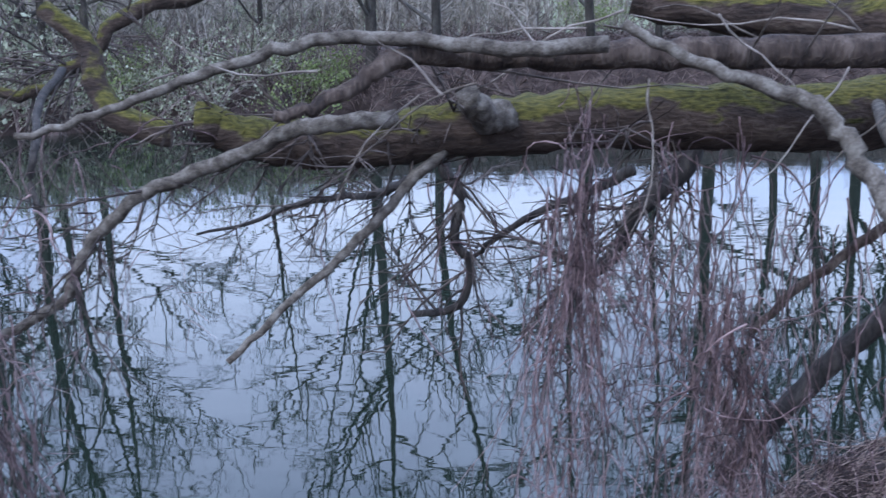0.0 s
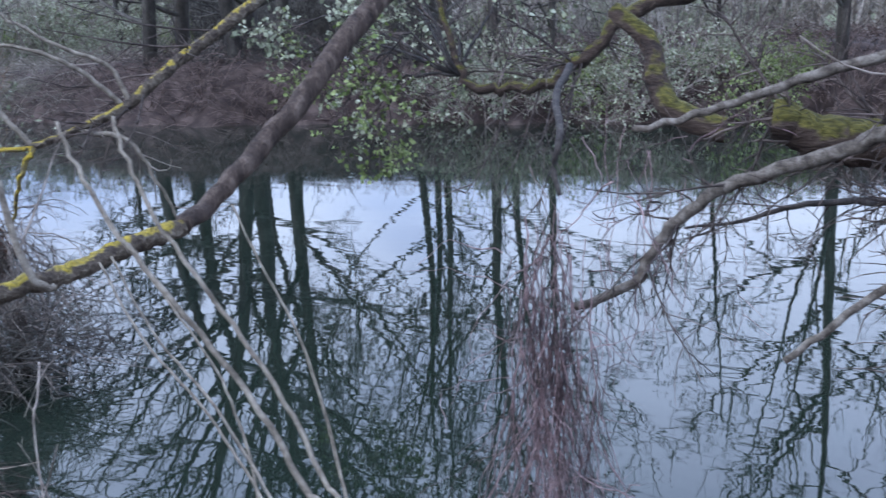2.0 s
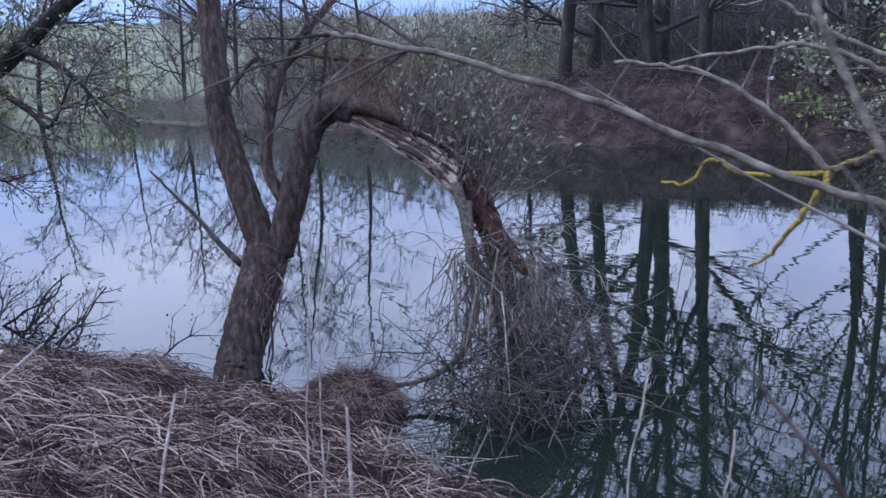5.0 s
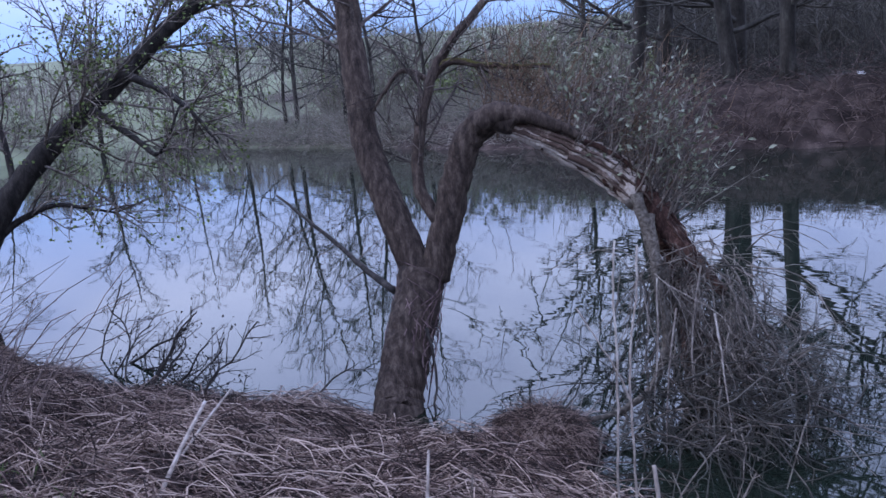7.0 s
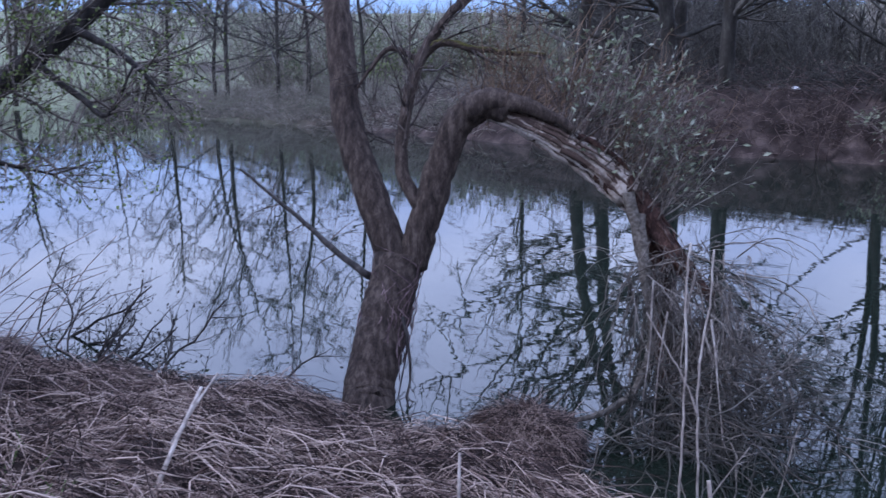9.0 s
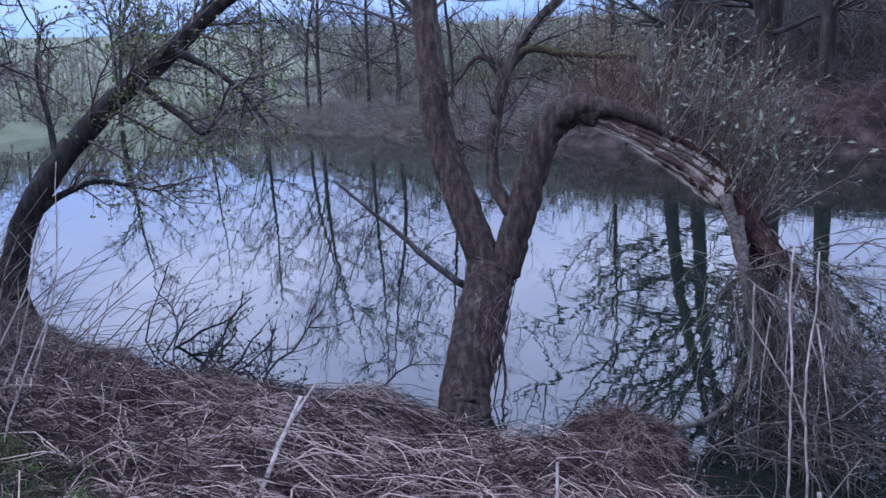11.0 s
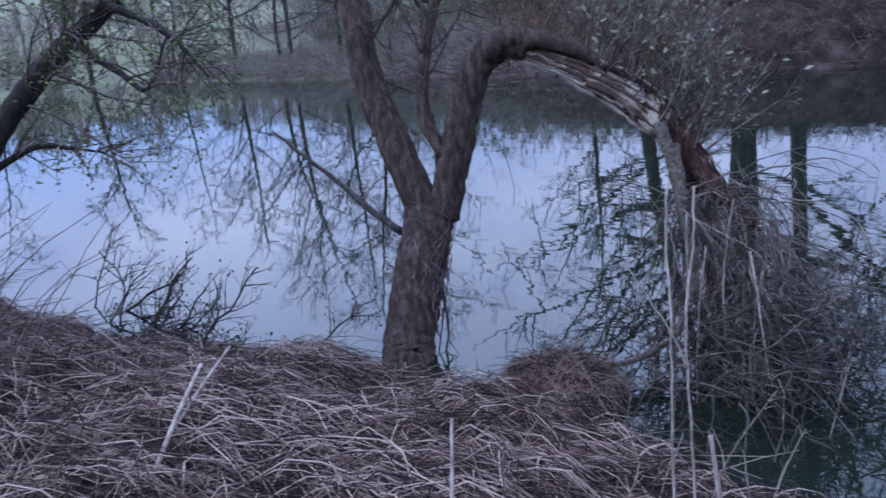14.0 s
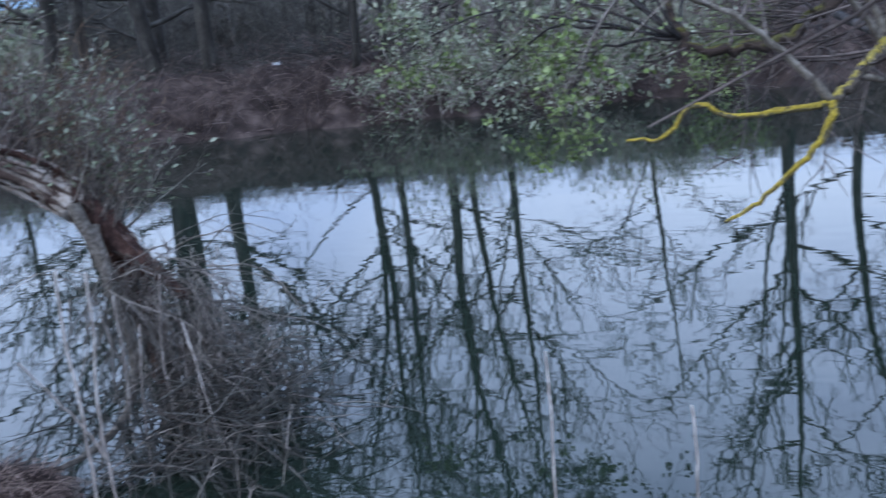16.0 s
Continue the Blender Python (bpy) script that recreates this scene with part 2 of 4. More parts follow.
# ---- builders ----
def quads(name, verts, faces, mat, smooth=True):
    """A mesh from arrays of vertices and four-cornered faces."""
    me = bpy.data.meshes.new(name)
    verts, faces = np.asarray(verts, dtype=np.float32), np.asarray(faces, dtype=np.int32)
    me.vertices.add(len(verts))
    me.vertices.foreach_set("co", verts.ravel())
    me.loops.add(faces.size)
    me.loops.foreach_set("vertex_index", faces.ravel())
    me.polygons.add(len(faces))
    me.polygons.foreach_set("loop_start", np.arange(0, faces.size, 4, dtype=np.int32))
    me.polygons.foreach_set("use_smooth", np.full(len(faces), smooth))
    me.update(calc_edges=True)
    me.validate()
    me.materials.append(mat)
    return me


class Tubes:
    """Tapered round stems along lines, joined into one mesh."""

    def __init__(self):
        self.lots = {}

    def add(self, line, r0, r1, sides=5):
        line = np.asarray(line, dtype=float)
        self.lots.setdefault((len(line), sides), []).append((line, np.linspace(r0, r1, len(line))))

    def mesh(self, name, mat, lumps=0.0):
        verts, faces, base = [], [], 0
        for (k, s), lot in self.lots.items():
            p = np.array([a for a, _ in lot])
            r = np.array([b for _, b in lot])
            tan = np.gradient(p, axis=1)
            tan /= np.linalg.norm(tan, axis=2, keepdims=True) + 1e-9
            run = p[:, -1] - p[:, 0]
            ref = np.where(np.abs(run[:, 2:3]) > 0.7 * np.linalg.norm(run, axis=1, keepdims=True), [[1.0, 0.13, 0.0]], [[0.05, 0.1, 1.0]])
            u = np.cross(tan, ref[:, None, :])
            u /= np.linalg.norm(u, axis=2, keepdims=True) + 1e-9
            v = np.cross(tan, u)
            ang = np.arange(s) / s * 2 * math.pi
            ring = u[:, :, None, :] * np.cos(ang)[None, None, :, None] + v[:, :, None, :] * np.sin(ang)[None, None, :, None]
            rr = r[:, :, None, None]
            if lumps:
                rr = rr * (1 + lumps * np.random.uniform(-1, 1, (len(lot), k, s, 1)))
            x = p[:, :, None, :] + ring * rr
            verts.append(x.reshape(-1, 3))
            b = (np.arange(len(lot)) * k * s)[:, None, None] + (np.arange(k - 1) * s)[None, :, None] + np.arange(s)[None, None, :] + base
            nx = (np.arange(len(lot)) * k * s)[:, None, None] + (np.arange(k - 1) * s)[None, :, None] + ((np.arange(s) + 1) % s)[None, None, :] + base
            faces.append(np.stack([b, nx, nx + s, b + s], axis=-1).reshape(-1, 4))
            if s >= 6:
                # close both ends with a fan of quads
                for e, turn in ((0, 1), (k - 1, -1)):
                    o = (np.arange(len(lot)) * k * s)[:, None] + e * s + base
                    for i in range(0, s - 2, 2):
                        q = [0, i + 1, i + 2, (i + 3) % s]
                        faces.append(np.stack([o[:, 0] + w for w in q[::-turn]], axis=-1))
            base += len(lot) * k * s
        return quads(name, np.concatenate(verts), np.concatenate(faces), mat)


LOOSE = {"fine_brush", "thicket", "foliage", "bud_growth", "tangle", "dead_brush", "dry_brush", "budding_growth", "withered_foliage", "climber", "crown", "pale_vine"}


def part(name, me, parent, label=""):
    """One mesh under a thing; what is too fine to pick apart is of kind stuff."""
    ob = new(name, me)
    ob.parent = parent
    return tagged(ob, label, kind="stuff" if name in LOOSE else "")


def thing(name, at, label, category, group="", kind=""):
    ob = new(name)
    ob.location = at
    return tagged(ob, label, category, group, kind)


def smooth_line(points, n, wobble=0.0, rng=random):
    """A Catmull-Rom curve through the points, in n steps a span, slightly uneven."""
    p = [Vector(q) for q in points]
    p = [p[0] * 2 - p[1]] + p + [p[-1] * 2 - p[-2]]
    out = []
    for i in range(1, len(p) - 2):
        for j in range(n):
            t = j / n
            a, b, c, d = p[i - 1], p[i], p[i + 1], p[i + 2]
            out.append(0.5 * (2 * b + (c - a) * t + (2 * a - 5 * b + 4 * c - d) * t * t + (3 * b - a - 3 * c + d) * t ** 3))
    out.append(p[-2])
    if wobble:
        out = [q + Vector((rng.gauss(0, wobble), rng.gauss(0, wobble), rng.gauss(0, wobble))) for q in out]
    return np.array([tuple(q) for q in out])


def unit(rng):
    v = Vector((rng.gauss(0, 1), rng.gauss(0, 1), rng.gauss(0, 1)))
    return v.normalized()


def stem(rng, start, way, length, steps, bend, lift):
    """A wandering line; lift pulls it up (plus) or lets it droop (minus)."""
    p, d, out = Vector(start), Vector(way).normalized(), [Vector(start)]
    for _ in range(steps):
        d = (d + unit(rng) * bend + Vector((0, 0, lift))).normalized()
        p = p + d * (length / steps)
        out.append(p.copy())
    return out


def side_way(rng, d, angle):
    q = unit(rng)
    q = (q - d * q.dot(d)).normalized()
    return (d * math.cos(angle) + q * math.sin(angle)).normalized()


def twigs_on(rng, tubes, line, r, count, length, depth, lift=0.0, spread=0.9, first=0.25, steps=4, tips=None):
    """Side shoots along a line, each with finer shoots of its own, depth levels deep."""
    line = [Vector(q) for q in line]
    for _ in range(count):
        f = first + (1 - first) * rng.random()
        i = min(int(f * (len(line) - 1)), len(line) - 2)
        d = (line[i + 1] - line[i]).normalized()
        ln = length * rng.uniform(0.5, 1.25) * (1.15 - 0.5 * f)
        s = stem(rng, line[i].lerp(line[i + 1], f * (len(line) - 1) - i), side_way(rng, d, rng.uniform(0.5, spread + 0.3)), ln, steps, 0.2, lift)
        tubes.add(s, r, r * 0.35, 4 if r > 0.012 else 3)
        if depth > 1:
            twigs_on(rng, tubes, s, r * 0.5, max(3, int(count * 0.5)), ln * 0.5, depth - 1, lift, spread, 0.15, max(2, steps - 1), tips)
        elif tips is not None:
            tips.append((s[-1], (s[-1] - s[-2]).normalized()))
            tips.append((s[len(s) // 2], (s[-1] - s[-2]).normalized()))


def leaves(name, spots, size, mat, rng, each=4, spread=0.06, narrow=0.38):
    """Small folded leaves, two faces each, round the given spots."""
    verts, faces = [], []
    for p, d in spots:
        for _ in range(each):
            a = (Vector(d) * 0.7 + unit(rng)).normalized()
            w = a.cross(unit(rng)).normalized()
            up = a.cross(w)
            ln = size * rng.uniform(0.6, 1.3)
            o = Vector(p) + unit(rng) * spread * rng.random()
            b = len(verts)
            mid = o + a * ln * 0.5
            tip = o + a * ln
            lf, rt = mid + w * ln * narrow + up * ln * 0.1, mid - w * ln * narrow + up * ln * 0.1
            verts += [tuple(o), tuple(lf), tuple(tip), tuple(rt)]
            faces.append((b, b + 1, b + 2, b + 3))
    return quads(name, verts, faces, mat, False)


# ---- the lie of the land: a river running along x, near bank at small y, far bank about 17 m across ----
def near_edge(x):
    return np.interp(x, [-90, -66, -56, -40, -25, -15, -12.3, -10, -9.0, -8.3, -7.6, -6.98, -6.8, -6.4, -5.9, -5.3, -4.2, -3.5, -1, 0.5, 1.4, 2.2, 6, 20, 90],
                     [24, 21, 9, 2.5, 0.6, 0.9, 0.92, 1.32, 1.82, 2.25, 2.47, 2.42, 2.78, 2.86, 2.72, 2.56, 2.56, 2.5, 2.6, 3.0, 3.9, 4.5, 5, 6, 6])


def far_edge(x):
    return np.interp(x, [-300, -60, -30, -18, -14, -10, -4, 8, 60, 300], [22, 19.6, 19.0, 18.9, 20.2, 20.8, 21.5, 23, 27, 30])


def height(x, y):
    x, y = np.asarray(x, dtype=float), np.asarray(y, dtype=float)
    wob = 0.12 * np.sin(x * 2.3 + 1.0) + 0.08 * np.sin(x * 5.1) + 0.05 * np.sin(x * 11.3)
    d = near_edge(x) + 0.35 * wob - y
    near = np.interp(d, [-6, -1.5, -0.3, 0, 0.12, 0.45, 0.9, 1.9, 2.6, 4, 10, 100], [-1.4, -0.8, -0.3, 0.0, 0.05, 0.15, 0.29, 0.6, 0.77, 0.9, 1.05, 1.6])
    e = y - far_edge(x) - 1.6 * wob
    far = np.interp(e, [-6, -1, 0, 0.4, 1.2, 2.2, 4, 8, 30, 60, 100, 200, 400], [-1.4, -0.5, 0, 0.45, 1.1, 1.65, 1.75, 1.7, 1.9, 3.6, 7.0, 12, 15])
    # the bank lies lower further up the river
    far = np.where((far > 0) & (e < 30), far * np.interp(x, [-46, -24], [0.4, 1.0]), far)
    lumps = 0.035 * np.sin(x * 3.7 + y * 2.9) + 0.035 * np.sin(x * 7.9 - y * 6.3) * np.sin(x * 2.1 + y * 4.4) + 0.025 * np.sin(x * 15 + y * 11.7) * np.sin(y * 9.1 - x * 5.3)
    # the valley side rises all round beyond the meadow
    far = np.maximum(far, np.interp(np.hypot(x, y), [70, 100, 200, 350, 700], [-3, 4.0, 12.2, 22.5, 26]))
    return np.maximum(near, far) + lumps * (np.maximum(near, far) > -0.2) * (np.hypot(x, y) < 38)


def ground_z(x, y):
    return float(height(x, y))


# ---- setting ----
def axis(stops):
    out = []
    for a, b, step in stops:
        out += list(np.arange(a, b, step))
    return np.array(out + [stops[-1][1]])


gx = axis([(-600, -100, 50), (-100, -40, 5), (-40, -16, 0.8), (-16, 4, 0.13), (4, 20, 0.8), (20, 100, 8), (100, 600, 50)])
gy = axis([(-400, -50, 50), (-50, -6, 4), (-6, 4.6, 0.11), (4.6, 17.5, 2), (17.5, 30, 0.3), (30, 60, 2), (60, 200, 10), (200, 700, 50)])
GX, GY = np.meshgrid(gx, gy)
GZ = height(GX, GY)
idx = np.arange(GX.size).reshape(GX.shape)
g_faces = np.stack([idx[:-1, :-1], idx[:-1, 1:], idx[1:, 1:], idx[1:, :-1]], axis=-1).reshape(-1, 4)
tagged(new("ground", quads("ground", np.stack([GX, GY, GZ], axis=-1).reshape(-1, 3), g_faces, GROUND)),
       "brown litter-covered river banks rising to a meadow hillside", "ground", kind="structure")

wx, wy = np.meshgrid(np.linspace(-120, 120, 61), np.linspace(-1.5, 30, 15))
widx = np.arange(wx.size).reshape(wx.shape)
tagged(new("water", quads("water", np.stack([wx, wy, wx * 0], axis=-1).reshape(-1, 3),
                          np.stack([widx[:-1, :-1], widx[:-1, 1:], widx[1:, 1:], widx[1:, :-1]], axis=-1).reshape(-1, 4), WATER)),
       "calm dark green river water mirroring sky and trees", "water", kind="structure")


# ---- bare trees on the far bank ----
def bare_tree(seed, tall, girth, limbs, lift=0.06, lean=0.05, fine=3, first=0.1):
    rng = random.Random(seed)
    trunk, crown = Tubes(), Tubes()
    line = stem(rng, (0, 0, -0.3), (rng.gauss(0, lean), rng.gauss(0, lean), 1), tall, 12, 0.1, 0.06)
    trunk.add(line, girth * 0.88, girth * 0.14, 9)
    for i in range(limbs):
        f = first + (0.98 - first) * (i + rng.random()) / limbs
        k = min(int(f * 12), 11)
        at, d = line[k].lerp(line[k + 1], f * 12 - k), (line[k + 1] - line[k]).normalized()
        ln = tall * rng.uniform(0.28, 0.56) * (1.1 - 0.6 * f)
        s = stem(rng, at, side_way(rng, d, rng.uniform(0.8, 1.45)), ln, 7, 0.13, lift)
        r = girth * rng.uniform(0.24, 0.46) * (1.1 - 0.55 * f)
        crown.add(s, r, r * 0.25, 5)
        twigs_on(rng, crown, s, max(r * 0.45, 0.018), 7, ln * 0.52, fine, lift * 0.6, 0.9)
    return trunk.mesh("trunk", BARK_FAR, 0.05), crown.mesh("crown", TWIG_TREE)


TREES = [bare_tree(11, 12, 0.2, 19), bare_tree(12, 14, 0.17, 19), bare_tree(13, 10.5, 0.12, 17), bare_tree(14, 13, 0.24, 17, lean=0.1),
         bare_tree(15, 9, 0.1, 14, lift=0.0, lean=0.12), bare_tree(16, 11.5, 0.14, 18)]
BANK_TREES = [(-18.4, 21.6, 3, 1.2), (-16.8, 21.9, 0, 1.3), (-12.5, 22.0, 5, 1.0), (-11.6, 22.0, 2, 1.1), (-10.2, 22.1, 1, 1.0), (-9.7, 22.3, 5, 0.9),
              (-8.5, 22.0, 2, 1.05), (-1.8, 23.0, 0, 0.95), (-0.1, 23.4, 5, 1.1), (7.4, 25.0, 3, 0.9), (4.0, 24.6, 1, 0.9), (5.8, 24.8, 2, 1.0), (9.2, 25.2, 5, 1.0), (10.6, 25.6, 1, 1.0), (12.0, 26.0, 0, 1.0), (13.5, 26.2, 3, 0.9), (-21.7, 21.4, 3, 1.1), (-22.9, 24.2, 3, 1.3), (-19.9, 24.0, 3, 1.5),
              (-32.6, 21.2, 2, 0.9), (-36.5, 21.0, 5, 0.9), (-39.0, 21.2, 2, 1.0), (-43.5, 21.0, 1, 0.85), (-45.5, 21.5, 5, 0.9), (-52.0, 22.0, 0, 0.8),
              (-58.0, 21.0, 4, 1.1), (-63.0, 17.0, 3, 0.8), (-62.0, 11.0, 4, 1.0), (-24.5, 30.0, 3, 1.0), (-14.5, 27.0, 1, 0.9), (-5.5, 28.0, 4, 1.0), (-34.0, 32.0, 0, 0.9)]
kit = random.Random(5)
for x, y, kind_of, size in BANK_TREES:
    tree = thing("bare_tree", (x, y, ground_z(x, y)), "tall bare grey-brown tree standing on the far river bank", "tree", "bare trees along the far bank")
    tree.rotation_euler, tree.scale = (0, 0, kit.uniform(0, 6.28)), (size, size, size)
    part("trunk", TREES[kind_of][0], tree)
    part("crown", TREES[kind_of][1], tree)


# ---- shrubs and thickets ----
def shrub(seed, tall, stems, leaf_mat, each, leaf_size, flare=0.55, twig_mat=TWIG_FAR, lift=0.02, count=7):
    rng = random.Random(seed)
    wood, tips = Tubes(), []
    for _ in range(stems):
        a = rng.uniform(0, 6.283)
        s = stem(rng, (0.35 * math.cos(a) * rng.random(), 0.35 * math.sin(a) * rng.random(), -0.1), (math.cos(a) * flare * rng.random() * 2, math.sin(a) * flare * rng.random() * 2, 1),
                 tall * rng.uniform(0.6, 1.15), 6, 0.16, lift)
        r = 0.008 * tall * rng.uniform(0.7, 1.4)
        wood.add(s, r, r * 0.3, 4)
        twigs_on(rng, wood, s, r * 0.45, count, tall * 0.3, 2, lift, 0.9, 0.15, 4, tips)
    return wood.mesh("thicket", twig_mat), leaves("foliage", tips, leaf_size, leaf_mat, rng, each, 0.16) if each else None


LEAFY = [shrub(21, 1.6, 13, LEAF_GREY, 2, 0.06, 0.8, TWIG_PALE), shrub(22, 1.4, 13, LEAF, 2, 0.06, 0.9, TWIG_FAR), shrub(23, 1.8, 13, LEAF_GREY, 2, 0.065, 0.7, TWIG_PALE)]
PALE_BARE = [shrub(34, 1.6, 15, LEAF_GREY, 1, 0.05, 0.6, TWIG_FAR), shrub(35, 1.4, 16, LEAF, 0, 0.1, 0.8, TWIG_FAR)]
BARE = [shrub(24, 1.6, 15, LEAF, 0, 0.1, 0.6, BRAMBLE), shrub(25, 1.3, 16, LEAF, 0, 0.1, 0.9, BRAMBLE, -0.04)]
# darker copy of the tall scrub, shade of the dense wood in its colour
SHADED_TALL = shrub(38, 3.6, 16, LEAF, 0, 0.12, 0.45, TWIG_TREE)
TALL = [shrub(27, 3.2, 12, LEAF_GREY, 3, 0.13, 0.5), shrub(28, 2.8, 12, LEAF, 2, 0.12, 0.5), shrub(29, 3.6, 14, LEAF, 0, 0.12, 0.4)]


def planted(name, label, group, meshes, x, y, size, tip=0.0):
    ob = thing(name, (x, y, ground_z(x, y) - 0.05), label, "shrub", group)
    ob.rotation_euler, ob.scale = (tip, kit.uniform(-0.15, 0.15), kit.uniform(-0.6, 0.6) if tip else kit.uniform(0, 6.28)), (size, size, size)
    part("thicket", meshes[0], ob)
    if meshes[1]:
        part("foliage", meshes[1], ob)


for i in range(20):
    # leafy growth crowds the bank between the bare reaches
    x = -10.8 + 0.42 * i + kit.uniform(-0.2, 0.2)
    e = kit.choice([0.1, 0.5, 1.0, 1.6])
    y = float(far_edge(x)) + e
    planted("leafy_shrub", "grey-green shrub with small young leaves on the far bank", "leafy shrubs along the far bank", LEAFY[kit.randrange(3)], x, y,
            min(1.25, max(0.6, (2.2 - ground_z(x, y)) / 1.5)) * kit.uniform(0.85, 1.05), kit.uniform(0.15, 0.5))
for i in range(70):
    x = -58 + 1.0 * i + kit.uniform(-0.4, 0.4)
    if -12.5 < x < -5 and i % 3:
        continue
    y = float(far_edge(x)) + kit.uniform(0.2, 1.6)
    planted("bare_shrub", "leafless brown shrub with crowded thin stems on the far bank", "bare shrubs along the far bank", (PALE_BARE if x < -24 else BARE)[kit.randrange(2)], x, y,
            kit.uniform(0.4, 0.65) if x < -24 else min(1.1, max(0.5, (2.0 - ground_z(x, y)) / 1.4)) * kit.uniform(0.85, 1.1), 0.15)
for i in range(60):
    # pale scrub hides the bank further up the river
    x = kit.uniform(-58, -24)
    y = float(far_edge(x)) + kit.uniform(0.2, 3.0)
    planted("pale_shrub", "pale grey-brown leafless shrub on the far bank", "pale shrubs along the far bank", PALE_BARE[kit.randrange(2)], x, y, kit.uniform(0.4, 0.65), 0.12)
for i in range(150):
    # scrub fills the flat land behind the bank, lower near the edge
    y = kit.uniform(26.5, 46)
    x = kit.uniform(-1.9, 0.55) * y
    size = (0.15 * math.hypot(x + 1.5, y) - 2.3 - ground_z(x, y)) / 3.3
    if size > 0.18:
        # the darker copy stands in the sector where the wood is shaded
        planted("scrub_bush", "grey-brown scrub bush standing behind the far bank", "scrub behind the far bank", SHADED_TALL if -0.95 * y < x < -0.5 * y else TALL[kit.choice([0, 1, 2, 2])], x, y, min(size, 1.5))
for x, y, i in [(-54.0, 20.6, 0), (-60.0, 14.0, 1), (-58.5, 9.0, 0), (-57.0, 19.8, 1), (-61.0, 17.5, 2), (-48, 20.2, 2), (-63, 12, 0), (-42, 20.4, 2), (-36, 20.4, 2), (-64, 8, 0), (-60, 5, 1), (-66, 14, 0), (-52, 4.5, 0), (-46, 2.4, 2), (-40, 1.5, 1), (-33, 0.2, 2), (-62, 1, 2), (-68, 10, 1)]:
    planted("tall_shrub", "tall grey-green scrub bush at the river bend", "scrub at the river bend", TALL[i], x, y, kit.uniform(0.5, 0.75))

# brambles and dead stems matted over the far bank
rng = random.Random(31)
mat_of, pale_of, shaded_of = Tubes(), Tubes(), Tubes()
for k in range(20000):
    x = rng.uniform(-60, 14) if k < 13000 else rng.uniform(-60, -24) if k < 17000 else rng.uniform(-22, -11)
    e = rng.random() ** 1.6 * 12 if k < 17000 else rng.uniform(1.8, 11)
    y = float(far_edge(x)) + 0.1 + e
    if k < 13000 and rng.random() < 0.12:
        x, y = rng.uniform(-80, -57), rng.uniform(-4, 24)
    z = ground_z(x, y)
    a = rng.uniform(0, 6.283)
    # stems between the far trunks get a darker colour as the wood's shade
    lot = pale_of if x + rng.gauss(0, 1.5) < -24 else shaded_of if k >= 17000 else mat_of
    lot.add(stem(rng, (x, y, z), (math.cos(a), math.sin(a) - 0.2, rng.uniform(0.3, 1.6)), rng.uniform(0.5, 1.4), 4, 0.25, -0.22), 0.012, 0.005, 3)
tagged(new("far_bank_brambles", mat_of.mesh("far_bank_brambles", BRAMBLE)), "matted brown brambles and dead stems over the far bank", "brambles", kind="stuff")
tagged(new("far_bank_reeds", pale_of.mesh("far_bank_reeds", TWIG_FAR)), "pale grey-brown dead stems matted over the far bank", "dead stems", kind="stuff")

# shade under the trees, put into the colour of these stems
tagged(new("dark_undergrowth", shaded_of.mesh("dark_undergrowth", TWIG_TREE)), "dark rotting stems covering the ground between the far trunks", "undergrowth", kind="stuff")

# woods far up the hillside
rng = random.Random(37)
wood_far, wood_shaded = Tubes(), Tubes()
for k in range(2500):
    y = rng.uniform(46, 105)
    x = rng.uniform(-2.4, 0.9) * y
    if k > 1700:
        y = rng.uniform(34, 70)
        x = rng.uniform(-0.95, 0.1) * y
    if rng.random() < 0.15:
        x, y = rng.uniform(-110, -72), rng.uniform(-10, 40)
    z = ground_z(x, y)
    # low scrub towards the open meadow, taller wood above the steep bank
    slope = 0.157 if x > -0.9 * y else 0.10
    t = min(8.0, max(2.2, slope * math.hypot(x, y) - 2.3 - z)) * rng.uniform(0.7, 1.0)
    if t < 1.0 or (x < -1.1 * y and rng.random() < 0.5):
        continue
    s = stem(rng, (x, y, z - 0.2), (rng.gauss(0, 0.1), rng.gauss(0, 0.1), 1), t, 4, 0.1, 0.05)
    # in this sector the wood's own shade is put into the twig colour
    lot = wood_shaded if -0.95 * y < x < -0.5 * y else wood_far
    lot.add(s, 0.09, 0.03, 4)
    twigs_on(rng, lot, s, 0.035, 16, t * 0.45, 1, 0.05, first=0.05, steps=3)
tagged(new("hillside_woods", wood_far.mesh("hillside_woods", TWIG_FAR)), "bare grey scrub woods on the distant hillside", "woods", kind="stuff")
tagged(new("dark_woods", wood_shaded.mesh("dark_woods", TWIG_TREE)), "dark bare wood behind the far bank", "woods", kind="stuff")


# ---- limbs: centre lines and girths ----
def limb(tubes, line, r0, r1, n=5, sides=9, wobble=0.0, rng=random):
    s = smooth_line(line, n, wobble, rng)
    tubes.add(s, r0, r1, sides)
    return s


BOLE = [(-7.83, 2.54, -0.35), (-7.87, 2.61, -0.06), (-7.95, 2.69, 0.07), (-8.02, 2.83, 0.35), (-8.08, 2.99, 0.65), (-8.14, 3.14, 0.93)]
STEM_TALL = [(-8.15, 3.11, 0.87), (-8.29, 3.08, 1.19), (-8.43, 3.05, 1.52), (-8.59, 3.03, 1.9), (-8.69, 3.07, 2.3), (-8.79, 3.11, 2.71), (-8.95, 3.2, 3.46), (-9.09, 3.4, 4.54)]
